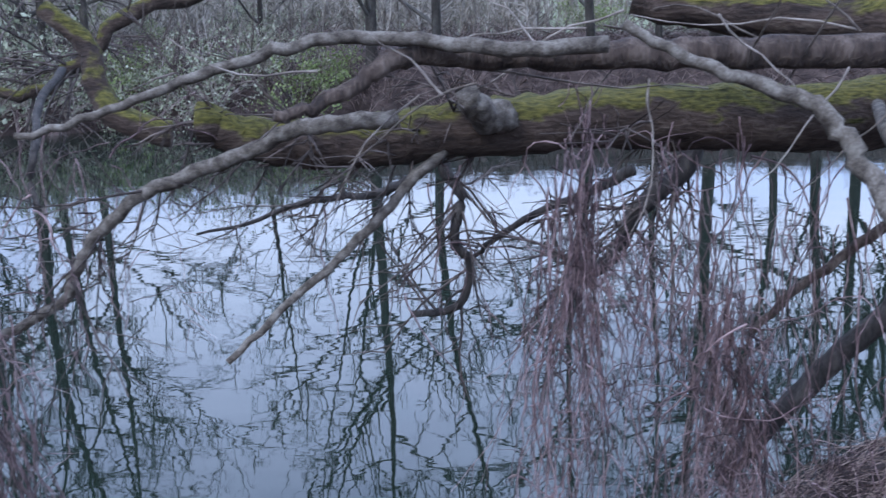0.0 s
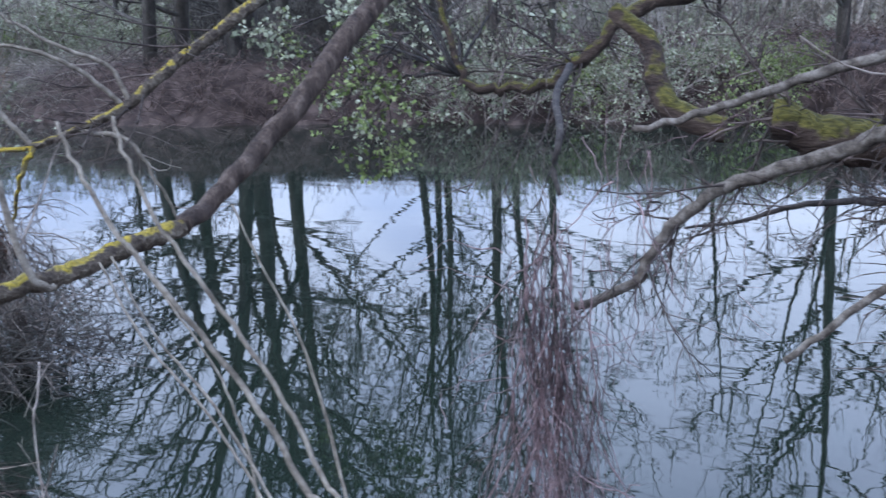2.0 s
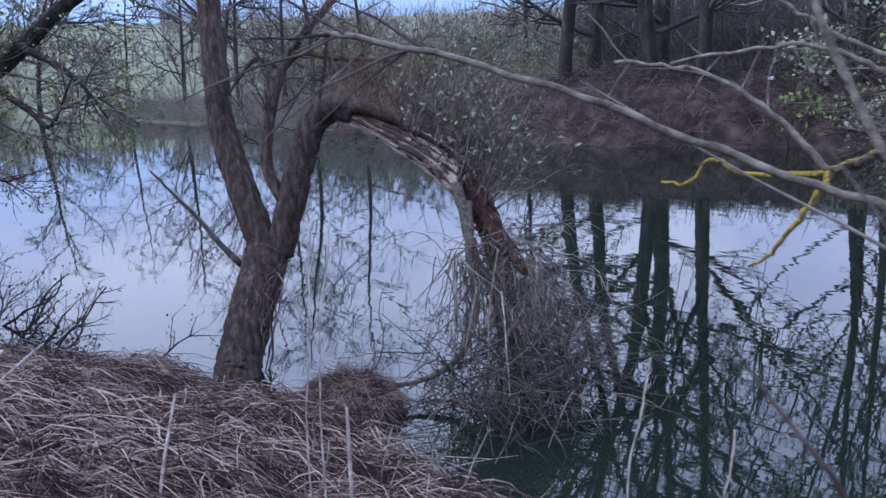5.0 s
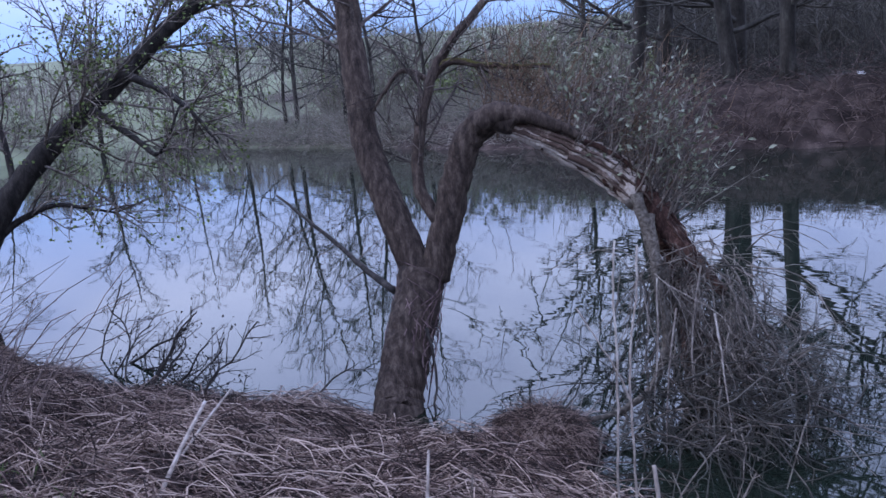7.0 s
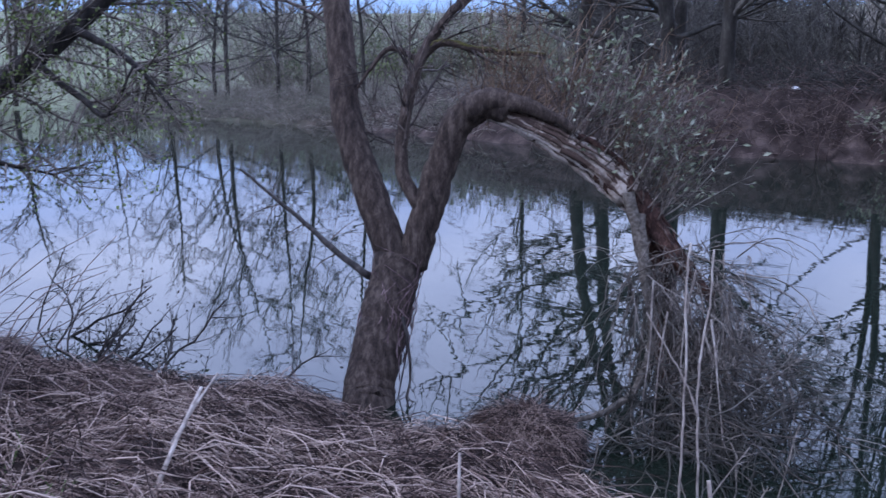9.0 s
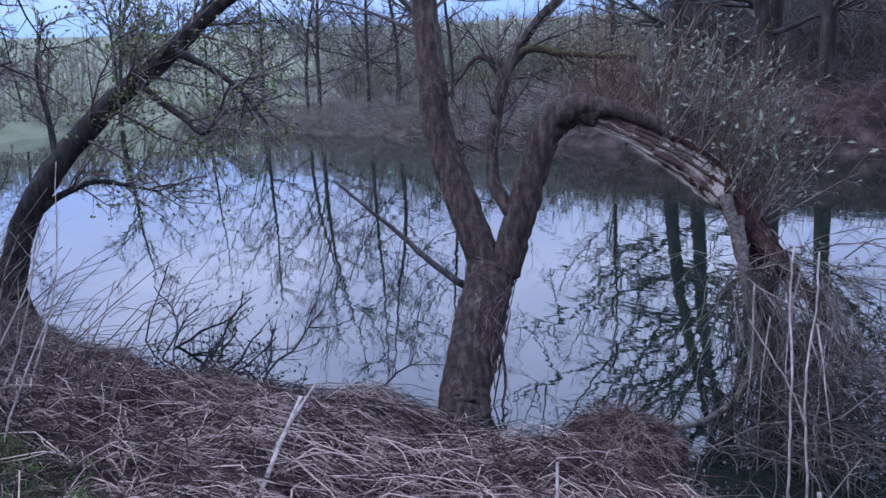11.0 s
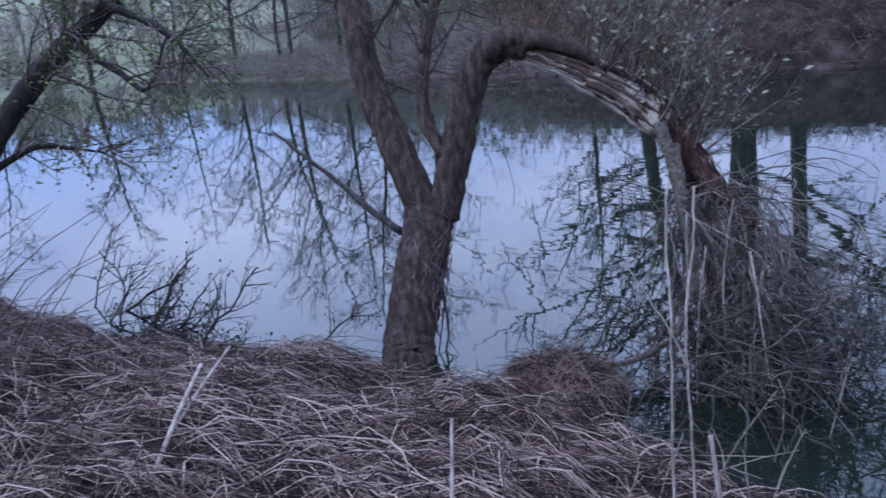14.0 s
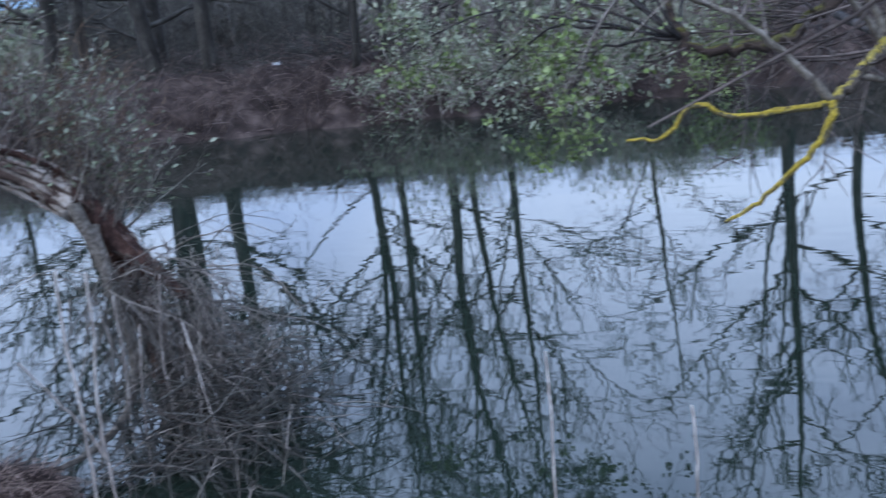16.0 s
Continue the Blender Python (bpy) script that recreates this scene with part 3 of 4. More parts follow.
STEM_BENT = [(-8.08, 3.19, 0.87), (-7.99, 3.29, 1.29), (-7.91, 3.37, 1.65), (-7.81, 3.44, 1.92), (-7.65, 3.54, 2.03), (-7.47, 3.61, 2)]
TORN_LIMB = [(-7.67, 3.56, 2), (-7.4, 3.72, 1.9), (-7.18, 3.88, 1.76), (-7, 4.03, 1.61), (-6.83, 4.13, 1.43), (-6.7, 4.18, 1.25), (-6.66, 4.2, 1.1)]
HANG_A = [(-6.75, 3.99, 1.46), (-6.63, 3.98, 1.13), (-6.53, 3.97, 0.88), (-6.38, 4.02, 0.63), (-6.26, 3.97, 0.23), (-6.12, 3.96, -0.16)]
HANG_B = [(-6.68, 4.03, 1.31), (-6.54, 3.92, 0.96), (-6.4, 3.83, 0.55), (-6.38, 3.62, 0.25), (-6.45, 3.35, 0.14), (-6.57, 3.07, 0.13)]
DARK_POLE = [(-6.74, 4.16, 1.32), (-6.68, 4.25, 1.1), (-6.7, 4.36, 0.76), (-6.69, 4.42, 0.4), (-6.67, 4.46, 0.03), (-6.64, 4.48, -0.2)]
INNER = [(-8.02, 3.23, 1.31), (-8.16, 3.19, 1.57), (-8.22, 3.28, 1.97), (-8.22, 3.42, 2.33), (-8.18, 3.57, 2.57), (-8.03, 3.86, 2.9)]
INNER_SIDE = [(-8.26, 3.44, 2.34), (-8.13, 3.55, 2.47), (-7.95, 3.66, 2.43), (-7.77, 3.77, 2.4), (-7.5, 3.99, 2.37)]
INNER_LEFT = [(-8.26, 3.44, 2.35), (-8.41, 3.3, 2.43), (-8.48, 3.17, 2.29), (-8.53, 3.08, 2.15)]
LOW_BRANCH = [(-8.19, 2.9, 0.81), (-8.66, 2.96, 0.9), (-9.17, 3.02, 1.05), (-9.72, 3.03, 1.24), (-10.27, 3.05, 1.42)]
LEAN_TRUNK = [(-15.04, 1.08, -0.39), (-14.91, 1.05, -0.01), (-14.78, 1.27, 0.77), (-14.55, 1.64, 1.43), (-14.23, 2.26, 2.13), (-13.88, 2.87, 2.66), (-13.56, 3.38, 3.18), (-13.2, 4.01, 3.7)]
LEAN_A = [(-14.77, 1.33, 0.83), (-14.52, 1.67, 1.11), (-14.24, 2.03, 1.27), (-13.95, 2.3, 1.21), (-13.65, 2.58, 1.13)]
LEAN_B = [(-13.94, 2.57, 2.37), (-13.37, 2.85, 1.98), (-12.91, 2.95, 1.81), (-12.59, 3.15, 2.36)]
LEAN_C = [(-13.65, 2.94, 2.74), (-13.2, 3.19, 2.51), (-12.77, 3.35, 2.23), (-12.36, 3.43, 1.87)]
LEAN_D = [(-14.45, 1.67, 1.51), (-14.62, 1.68, 1.96), (-14.85, 1.66, 2.6), (-14.99, 1.84, 3.23)]
LOG = [(1.61, 2.77, 2.02), (1.21, 2.72, 2.01), (0.86, 2.66, 2.02), (0.48, 2.61, 2.03), (0.15, 2.56, 2.02), (-0.14, 2.5, 2), (-0.38, 2.45, 1.99), (-0.54, 2.4, 2.02), (-0.65, 2.36, 2.07)]
LIMB_A = [(1.14, 2.15, 2.22), (0.86, 2.11, 2.22), (0.59, 2.07, 2.23), (0.37, 2.03, 2.23), (0.14, 1.99, 2.23), (-0.02, 1.95, 2.24), (-0.11, 1.9, 2.23), (-0.17, 1.86, 2.19), (-0.25, 1.81, 2.15), (-0.33, 1.76, 2.13)]
LIMB_B = [(0.34, 1.9, 2.26), (0.13, 1.89, 2.25), (-0.05, 1.9, 2.27), (-0.21, 1.9, 2.28), (-0.35, 1.89, 2.25), (-0.47, 1.88, 2.22), (-0.59, 1.87, 2.18), (-0.72, 1.86, 2.13), (-0.88, 1.85, 2.09)]
LIMB_C = [(-0.11, 2.11, 2.09), (-0.25, 2.12, 2.08), (-0.37, 2.12, 2.06), (-0.48, 2.12, 2.01), (-0.62, 2.12, 1.96), (-0.74, 2.12, 1.91), (-0.85, 2.11, 1.81), (-0.91, 2.1, 1.72), (-0.94, 2.09, 1.66), (-1.1, 2.08, 1.58)]
LIMB_D = [(0, 2.49, 1.96), (-0.08, 2.43, 1.9), (-0.17, 2.37, 1.81), (-0.29, 2.3, 1.7), (-0.43, 2.23, 1.59), (-0.56, 2.16, 1.47)]
HANG_E = [(-0.02, 4.6, 1.75), (-0, 4.62, 1.56), (0.08, 4.64, 1.43), (0.04, 4.64, 1.18), (0.12, 4.67, 1.07), (0.1, 4.68, 0.88), (0.01, 4.71, 0.78), (-0.2, 4.76, 0.74)]
HANG_F = [(-0.01, 4.58, 1.67), (-0.17, 4.65, 1.53), (-0.36, 4.73, 1.43), (-0.58, 4.82, 1.4), (-0.88, 4.91, 1.33), (-1.12, 4.98, 1.23), (-1.44, 5.07, 1.15)]
HANG_G = [(1.2, 4.21, 1.82), (1.15, 4.24, 1.64), (1.02, 4.27, 1.5), (0.91, 4.31, 1.37), (0.84, 4.33, 1.19), (0.71, 4.36, 1.06), (0.6, 4.42, 1.01)]
HANG_H = [(0.92, 4.36, 1.6), (0.74, 4.46, 1.48), (0.5, 4.56, 1.36), (0.27, 4.65, 1.2), (0.13, 4.74, 1.06)]
PROP_A = [(1.55, 2.85, 1.71), (1.43, 2.86, 1.64), (1.28, 2.85, 1.53), (1.12, 2.85, 1.4), (1.01, 2.84, 1.28)]
PROP_B = [(1.64, 2.89, 1.47), (1.5, 2.95, 1.29), (1.32, 3, 1.07), (1.13, 3.03, 0.81), (1.03, 3.09, 0.61)]
LIMB_K = [(0.28, 1.44, 2.3), (0.36, 1.42, 2.25), (0.43, 1.39, 2.22), (0.52, 1.37, 2.19), (0.57, 1.34, 2.16), (0.61, 1.31, 2.09), (0.69, 1.27, 1.99)]
MOSS_TOP = [(0.49, 2.39, 2.35), (0.6, 2.35, 2.33), (0.77, 2.32, 2.31), (0.97, 2.29, 2.29), (1.27, 2.26, 2.26)]
LICHEN = [(-1.87, 2.74, 2.67), (-1.91, 2.52, 2.45), (-1.96, 2.3, 2.28), (-1.99, 2.1, 2.11), (-2.02, 1.9, 1.98), (-2.03, 1.72, 1.88), (-2, 1.58, 1.85), (-2.02, 1.39, 1.83), (-2.02, 1.22, 1.81), (-2.03, 1.02, 1.81), (-2.02, 0.83, 1.82), (-2, 0.67, 1.89), (-2, 0.6, 1.86), (-2.03, 0.56, 1.82), (-2.11, 0.47, 1.81)]
YELLOW = [(-2.37, 2.57, 2.53), (-2.43, 2.41, 2.4), (-2.51, 2.16, 2.25), (-2.56, 1.99, 2.13), (-2.64, 1.84, 2.06), (-2.7, 1.72, 2.02)]
YELLOW_SIDE = [(-2.7, 1.72, 2.02), (-2.8, 1.7, 2.01), (-2.91, 1.68, 2.01), (-3, 1.67, 2.04), (-3.05, 1.66, 1.98), (-3.14, 1.66, 1.97)]
YELLOW_DROOP = [(-2.7, 1.72, 2.02), (-2.72, 1.69, 1.96), (-2.79, 1.7, 1.87), (-2.86, 1.74, 1.8), (-2.93, 1.76, 1.75)]
RISING = [[(-2.7, 1.72, 2.02), (-2.81, 1.68, 2.14), (-2.91, 1.62, 2.23), (-3.03, 1.55, 2.28), (-3.15, 1.47, 2.3)],
          [(-2.57, 1.98, 2.12), (-2.66, 1.89, 2.24), (-2.75, 1.82, 2.3), (-2.88, 1.76, 2.32), (-3.12, 1.66, 2.29)],
          [(-2.56, 1.99, 2.13), (-2.62, 1.97, 2.25), (-2.74, 1.88, 2.32), (-2.85, 1.81, 2.4), (-2.94, 1.76, 2.5)],
          [(-2.64, 1.84, 2.06), (-2.51, 1.91, 2.02), (-2.43, 1.94, 1.89), (-2.38, 1.97, 1.75)]]
LONG_TWIG = [(-2.73, 0.34, 2.36), (-2.54, 0.51, 2.29), (-2.41, 0.61, 2.23), (-2.27, 0.73, 2.15), (-2.17, 0.8, 2.11), (-2.08, 0.86, 2.06)]
FAR_LIMB = [(-1.33, 6.36, 2.56), (-2.01, 6.08, 2.41), (-2.3, 5.97, 2.15), (-2.63, 5.86, 1.95), (-2.98, 5.78, 1.91), (-3.25, 5.79, 2.02), (-3.45, 5.95, 2.55)]
FAR_MOSS = [(-1.23, 2.88, 2.37), (-1.1, 2.85, 2.25), (-1.06, 2.78, 2.13), (-0.98, 2.74, 2.04), (-0.83, 2.75, 1.99)]
NEAR_A = [(-2.35, 0.84, 2.5), (-2.25, 0.88, 2.25), (-2.17, 0.92, 2.07), (-2.07, 0.95, 1.83), (-2.03, 0.95, 1.67)]
NEAR_B = [(-2.2, 1.02, 2.5), (-2.11, 1.05, 2.26), (-2.04, 1.08, 2.11), (-1.97, 1.08, 1.86), (-1.93, 1.07, 1.66)]
BARK_FLAP = [(-7.72, 3.42, 1.99), (-7.57, 3.5, 2.07), (-7.4, 3.62, 2.04), (-7.22, 3.76, 1.95), (-7.1, 3.85, 1.87)]
ROTTEN_END = [(-6.78, 4.14, 1.38), (-6.55, 4.15, 1.12), (-6.38, 4.17, 0.94), (-6.2, 4.2, 0.8)]
SPROUT = [(-7.84, 2.91, 0.58), (-7.77, 2.9, 0.4), (-7.71, 2.87, 0.21), (-7.68, 2.81, 0.05), (-7.62, 2.8, -0.1)]
STALK_A = [(-4.62, 1.44, 1.76), (-4.61, 1.41, 1.61), (-4.58, 1.38, 1.44), (-4.56, 1.35, 1.23), (-4.53, 1.3, 0.96)]
STALK_B = [(-4.57, 1.49, 1.74), (-4.55, 1.45, 1.57), (-4.55, 1.41, 1.4), (-4.53, 1.38, 1.23), (-4.49, 1.34, 0.96)]
STALK_C = [(-4.68, 1.31, 1.55), (-4.62, 1.34, 1.44), (-4.56, 1.37, 1.32), (-4.53, 1.38, 1.24)]
STALK_D = [(-3.46, 2.03, 1.31), (-3.45, 1.99, 1.22), (-3.44, 1.94, 1.09), (-3.43, 1.87, 0.89)]
STALK_E = [(-3.04, 1.88, 1.22), (-3.03, 1.85, 1.11), (-3.03, 1.81, 0.95)]
SHOOT_A = [(-1.05, 0.44, 2.25), (-1.01, 0.43, 2.2), (-0.96, 0.42, 2.15), (-0.89, 0.42, 2.08), (-0.83, 0.42, 2.02), (-0.77, 0.41, 1.95), (-0.73, 0.4, 1.89)]
SHOOT_B = [(-1.59, 1.31, 1.97), (-1.51, 1.28, 1.87), (-1.42, 1.25, 1.77), (-1.33, 1.21, 1.63), (-1.25, 1.16, 1.46), (-1.19, 1.11, 1.35)]
SHOOT_C = [(-1.58, 0.96, 1.95), (-1.46, 0.92, 1.84), (-1.34, 0.89, 1.77), (-1.24, 0.86, 1.7), (-1.15, 0.82, 1.64), (-1.08, 0.77, 1.58)]
SHOOT_D = [(-1.63, 1.05, 1.95), (-1.51, 1.02, 1.85), (-1.4, 1, 1.75), (-1.32, 0.96, 1.67), (-1.25, 0.91, 1.57)]
FAR_DROP = [(-2.33, 5.59, 2.07), (-2.13, 4.78, 1.94), (-1.84, 4.03, 1.81), (-1.84, 3.93, 1.65), (-1.78, 3.87, 1.54)]


def world_part(name, me, parent, label=""):
    """A part whose mesh is given in world places."""
    ob = part(name, me, parent, label)
    ob.location = -parent.location
    return ob


MADE = []


def world_limb(name, line, r0, r1, mat, parent, label="", n=5, sides=9, wobble=0.003, lumps=0.07):
    t = Tubes()
    s = limb(t, line, r0, r1, n, sides, wobble, random.Random(len(name) * 7 + len(line)))
    MADE.append(world_part(name, t.mesh(name, mat, lumps), parent, label))
    return s


# ---- the forked willow with its torn, bowed stem ----
willow = thing("forked_willow", (-7.95, 2.65, 0.0), "forked brown willow with one torn stem bowed into the water", "tree")
rng = random.Random(41)
world_limb("trunk", BOLE, 0.185, 0.175, BARK, willow, n=8, sides=16, lumps=0.05)
tall = world_limb("tall_stem", STEM_TALL, 0.13, 0.09, BARK, willow, n=8, sides=14, lumps=0.05)
bent = world_limb("bowed_stem", STEM_BENT, 0.12, 0.1, BARK, willow, n=8, sides=14, lumps=0.08)
world_limb("bark_flap", BARK_FLAP, 0.1, 0.025, BARK, willow, lumps=0.15)
world_limb("torn_limb", TORN_LIMB[:5], 0.06, 0.11, TORN_WOOD, willow, "pale splintered torn wood", lumps=0.2)
torn_part = MADE[-1]
world_limb("rotten_core", TORN_LIMB[3:], 0.1, 0.1, ROTTEN, willow, "crumbling red-brown rotten wood", n=7, lumps=0.25)
world_limb("rotten_end", ROTTEN_END, 0.085, 0.025, ROTTEN, willow, "crumbling red-brown rotten wood", n=6, lumps=0.3)
end_part = MADE[-1]
for i in range(64):
    # long splinters lie side by side round the torn core, fanning out towards the break
    o = unit(rng)
    wide = rng.uniform(0.8, 1.05)
    a, b = (0, rng.choice([3, 4, 4, 5, 6])) if rng.random() < 0.6 else (rng.choice([1, 2, 2, 3]), rng.choice([5, 6, 7]))
    pts = [Vector(p) + o * wide * (0.055, 0.085, 0.11, 0.13, 0.13, 0.11, 0.1)[k] for k, p in enumerate(TORN_LIMB)][a:b]
    t = Tubes()
    t.add(smooth_line(pts, 5, 0.005, rng), rng.uniform(0.012, 0.032), 0.007, 5)
    part("splinter", t.mesh("splinter", ROTTEN if a >= 2 and rng.random() < 0.6 else TORN_WOOD, 0.12), torn_part)
for i in range(16):
    # frayed fibres at the break
    o = unit(rng) * rng.uniform(0.04, 0.1)
    pts = [Vector(p) + o * (1 - 0.2 * k) + unit(rng) * 0.03 for k, p in enumerate(ROTTEN_END)][:rng.choice([3, 4])]
    t = Tubes()
    t.add(smooth_line(pts, 4, 0.006, rng), rng.uniform(0.01, 0.022), 0.005, 5)
    part("splinter", t.mesh("splinter", rng.choice([ROTTEN, ROTTEN, TORN_WOOD]), 0.15), end_part)
ha = world_limb("hanging_branch", HANG_A, 0.045, 0.028, BARK_PALE, willow)
hb = world_limb("hanging_branch", HANG_B, 0.04, 0.014, BARK_PALE, willow)
hp = world_limb("hanging_stem", DARK_POLE, 0.1, 0.075, ROTTEN, willow, "dark rotten stem standing in the water", n=7, sides=12, lumps=0.12)
inn = world_limb("inner_branch", INNER, 0.055, 0.03, BARK, willow)
ins = world_limb("inner_branch", INNER_SIDE, 0.036, 0.015, BARK_MOSSY, willow)
inl = world_limb("inner_branch", INNER_LEFT, 0.025, 0.01, BARK, willow)
low = world_limb("low_branch", LOW_BRANCH, 0.03, 0.01, BARK_WET, willow)
sp = world_limb("sprout", SPROUT, 0.013, 0.006, BARK_WET, willow, n=4, sides=6)
tw = Tubes()
twigs_on(rng, tw, sp, 0.004, 9, 0.18, 1, 0.0)
twigs_on(rng, tw, inn, 0.012, 14, 0.7, 2, 0.04)
twigs_on(rng, tw, ins, 0.008, 12, 0.45, 2, 0.03)
twigs_on(rng, tw, inl, 0.006, 8, 0.4, 2, 0.0)
twigs_on(rng, tw, low, 0.006, 9, 0.5, 2, 0.0)
twigs_on(rng, tw, tall[30:], 0.02, 12, 1.4, 3, 0.05)
world_part("fine_brush", tw.mesh("fine_brush", TWIG), willow)
# upright budding shoots from the torn limb, and a curtain of dead ones below it
buds, tips = Tubes(), []
for _ in range(120):
    f = rng.uniform(0.35, 1.0)
    p = Vector(TORN_LIMB[min(int(f * 6), 6)])
    s = stem(rng, p + unit(rng) * 0.08, (rng.gauss(0.3, 0.35), rng.gauss(0.35, 0.35), rng.uniform(0.3, 1.2)), rng.uniform(0.35, 1.05), 5, 0.16, 0.07)
    buds.add(s, 0.007, 0.0025, 3)
    twigs_on(rng, buds, s, 0.003, 4, 0.3, 1, 0.08, tips=tips)
world_part("budding_growth", buds.mesh("budding_growth", DEAD_TWIG), willow)
world_part("bud_growth", leaves("bud_growth", tips, 0.05, BUD, rng, 1, 0.05, 0.22), willow, "silvery green willow buds")
russet = Tubes()
for _ in range(130):
    # crowded russet shoots rise behind the bow of the stem
    p = Vector(rng.choice(TORN_LIMB[:5] + STEM_BENT[3:])) + Vector((rng.gauss(0, 0.1), rng.uniform(0.0, 0.3), rng.uniform(-0.1, 0.05)))
    s = stem(rng, p, (rng.gauss(0.1, 0.5), rng.gauss(0.4, 0.4), rng.uniform(0.2, 1.2)), rng.uniform(0.4, 1.0), 6, 0.22, 0.03)
    russet.add(s, 0.005, 0.002, 3)
    twigs_on(rng, russet, s, 0.0025, 6, 0.32, 1, 0.02)
world_part("dry_brush", russet.mesh("dry_brush", RUSSET_TWIG), willow, "dense russet twigs")
# shade holds twigs in a darker colour that stands for shade inside the brush
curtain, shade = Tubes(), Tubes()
for k in range(230):
    # dead twigs pour from the break down to the water
    f = rng.random()
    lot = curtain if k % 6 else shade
    p = Vector((-6.42, 4.22, 1.1)).lerp(Vector((-6.05, 4.22, 0.45)), f) + Vector((rng.gauss(0, 0.14), rng.gauss(-0.08, 0.18), rng.gauss(0, 0.1)))
    s = stem(rng, p, (rng.gauss(0.4, 0.6), rng.gauss(-0.1, 0.5), rng.uniform(-1.1, 0.4)), rng.uniform(0.3, 1.0), 8, 0.36, -0.16)
    lot.add([Vector((q.x, q.y, max(q.z, -0.04))) for q in s], rng.uniform(0.003, 0.007), 0.002, 3)
    twigs_on(rng, lot, s[:6], 0.0025, 4, 0.3, 1, -0.1)
for k in range(150):
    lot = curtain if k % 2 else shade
    p = Vector(HANG_A[rng.randrange(2, 6)]) + Vector((rng.gauss(0, 0.12), rng.gauss(0, 0.15), rng.gauss(0, 0.1)))
    s = stem(rng, p, (rng.gauss(0, 0.3), rng.gauss(-0.15, 0.3), -1), rng.uniform(0.3, 0.9), 7, 0.25, -0.1)
    lot.add([Vector((q.x, q.y, max(q.z, -0.04))) for q in s], rng.uniform(0.003, 0.007), 0.002, 3)
for k in range(300):
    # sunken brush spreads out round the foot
    # most of these get the darker shade colour, low under the brush
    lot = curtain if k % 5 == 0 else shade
    p = Vector((-5.92 + rng.gauss(0, 0.3), 3.75 + rng.gauss(0, 0.34), rng.uniform(-0.02, 0.45)))
    s = stem(rng, p, (rng.gauss(0.3, 0.8), rng.gauss(-0.2, 0.7), rng.gauss(0.0, 0.4)), rng.uniform(0.3, 0.9), 6, 0.3, -0.06)
    lot.add([Vector((q.x, q.y, max(q.z, -0.04))) for q in s], 0.006, 0.002, 3)
    twigs_on(rng, lot, s, 0.003, 3, 0.3, 1, 0.0)
world_part("dead_brush", curtain.mesh("dead_brush", DEAD_TWIG), willow, "hanging curtain of grey dead twigs")
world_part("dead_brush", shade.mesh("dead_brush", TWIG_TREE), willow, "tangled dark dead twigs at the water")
pale = Tubes()
for _ in range(4):
    p = Vector((-6.15 + rng.gauss(0, 0.16), 3.6 + rng.gauss(0, 0.12), rng.uniform(0.8, 1.25)))
    s = stem(rng, p, (rng.gauss(0.1, 0.15), rng.gauss(-0.25, 0.15), -1), rng.uniform(0.6, 1.15), 6, 0.08, -0.1)
    pale.add([Vector((q.x, q.y, max(q.z, -0.04))) for q in s], 0.008, 0.004, 3)
world_part("pale_vine", pale.mesh("pale_vine", TWIG_PALE), willow, "pale hanging vine strands")
climb = Tubes()
for _ in range(34):
    a0, z0 = rng.uniform(0, 6.28), rng.uniform(0.0, 0.5)
    pts = []
    for i in range(7):
        z = z0 + i * 0.09
        f = min(z / 0.95, 1)
        c = Vector(BOLE[2]).lerp(Vector(BOLE[5]), f)
        a = a0 + 0.25 * i * rng.uniform(-1, 1)
        pts.append((c.x + 0.2 * math.cos(a), c.y + 0.2 * math.sin(a), z))
    climb.add(smooth_line(pts, 2), 0.006, 0.003, 3)
world_part("climber", climb.mesh("climber", VINE), willow, "thin dry stems clinging to the trunk")

# ---- the leaning tree further down the near bank ----
lean = thing("leaning_tree", (-14.92, 1.05, 0.0), "dark leaning tree on the near bank over the water", "tree")
rng = random.Random(43)
lt = world_limb("trunk", LEAN_TRUNK, 0.19, 0.085, BARK_WET, lean, n=6, sides=12)
tw, buds = Tubes(), []
for line, r in ((LEAN_A, 0.055), (LEAN_B, 0.05), (LEAN_C, 0.055), (LEAN_D, 0.05)):
    s = world_limb("branch", line, r, 0.012, BARK_WET, lean, n=4, sides=7)
    twigs_on(rng, tw, s, 0.014, 16, 0.9, 2, 0.0, tips=buds)
twigs_on(rng, tw, lt[14:], 0.02, 26, 1.5, 3, 0.05, tips=buds)
world_part("fine_brush", tw.mesh("fine_brush", DEAD_TWIG), lean)
world_part("foliage", leaves("foliage", buds[::2], 0.045, LEAF, rng, 2, 0.08), lean, "sparse opening green leaves")

# ---- thicket at the end of the near bank ----
def thicket_tree(seed, at, tall, stems, label):
    rng = random.Random(seed)
    ob = thing("thicket_tree", at, label, "tree", "bare thicket trees on the near bank")
    tw = Tubes()
    for i in range(stems):
        t = Tubes()
        s = stem(rng, (rng.gauss(0, 0.25), rng.gauss(0, 0.25), -0.1), (rng.gauss(0, 0.25), rng.gauss(0, 0.25), 1), tall * rng.uniform(0.7, 1.1), 8, 0.12, 0.05)
        t.add(s, rng.uniform(0.06, 0.16), 0.025, 9)
        part("stem", t.mesh("stem", BARK_WET, 0.06), ob)
        twigs_on(rng, tw, s, 0.018, 16, tall * 0.3, 3, 0.0, 1.1, 0.05)
    part("fine_brush", tw.mesh("fine_brush", TWIG), ob)


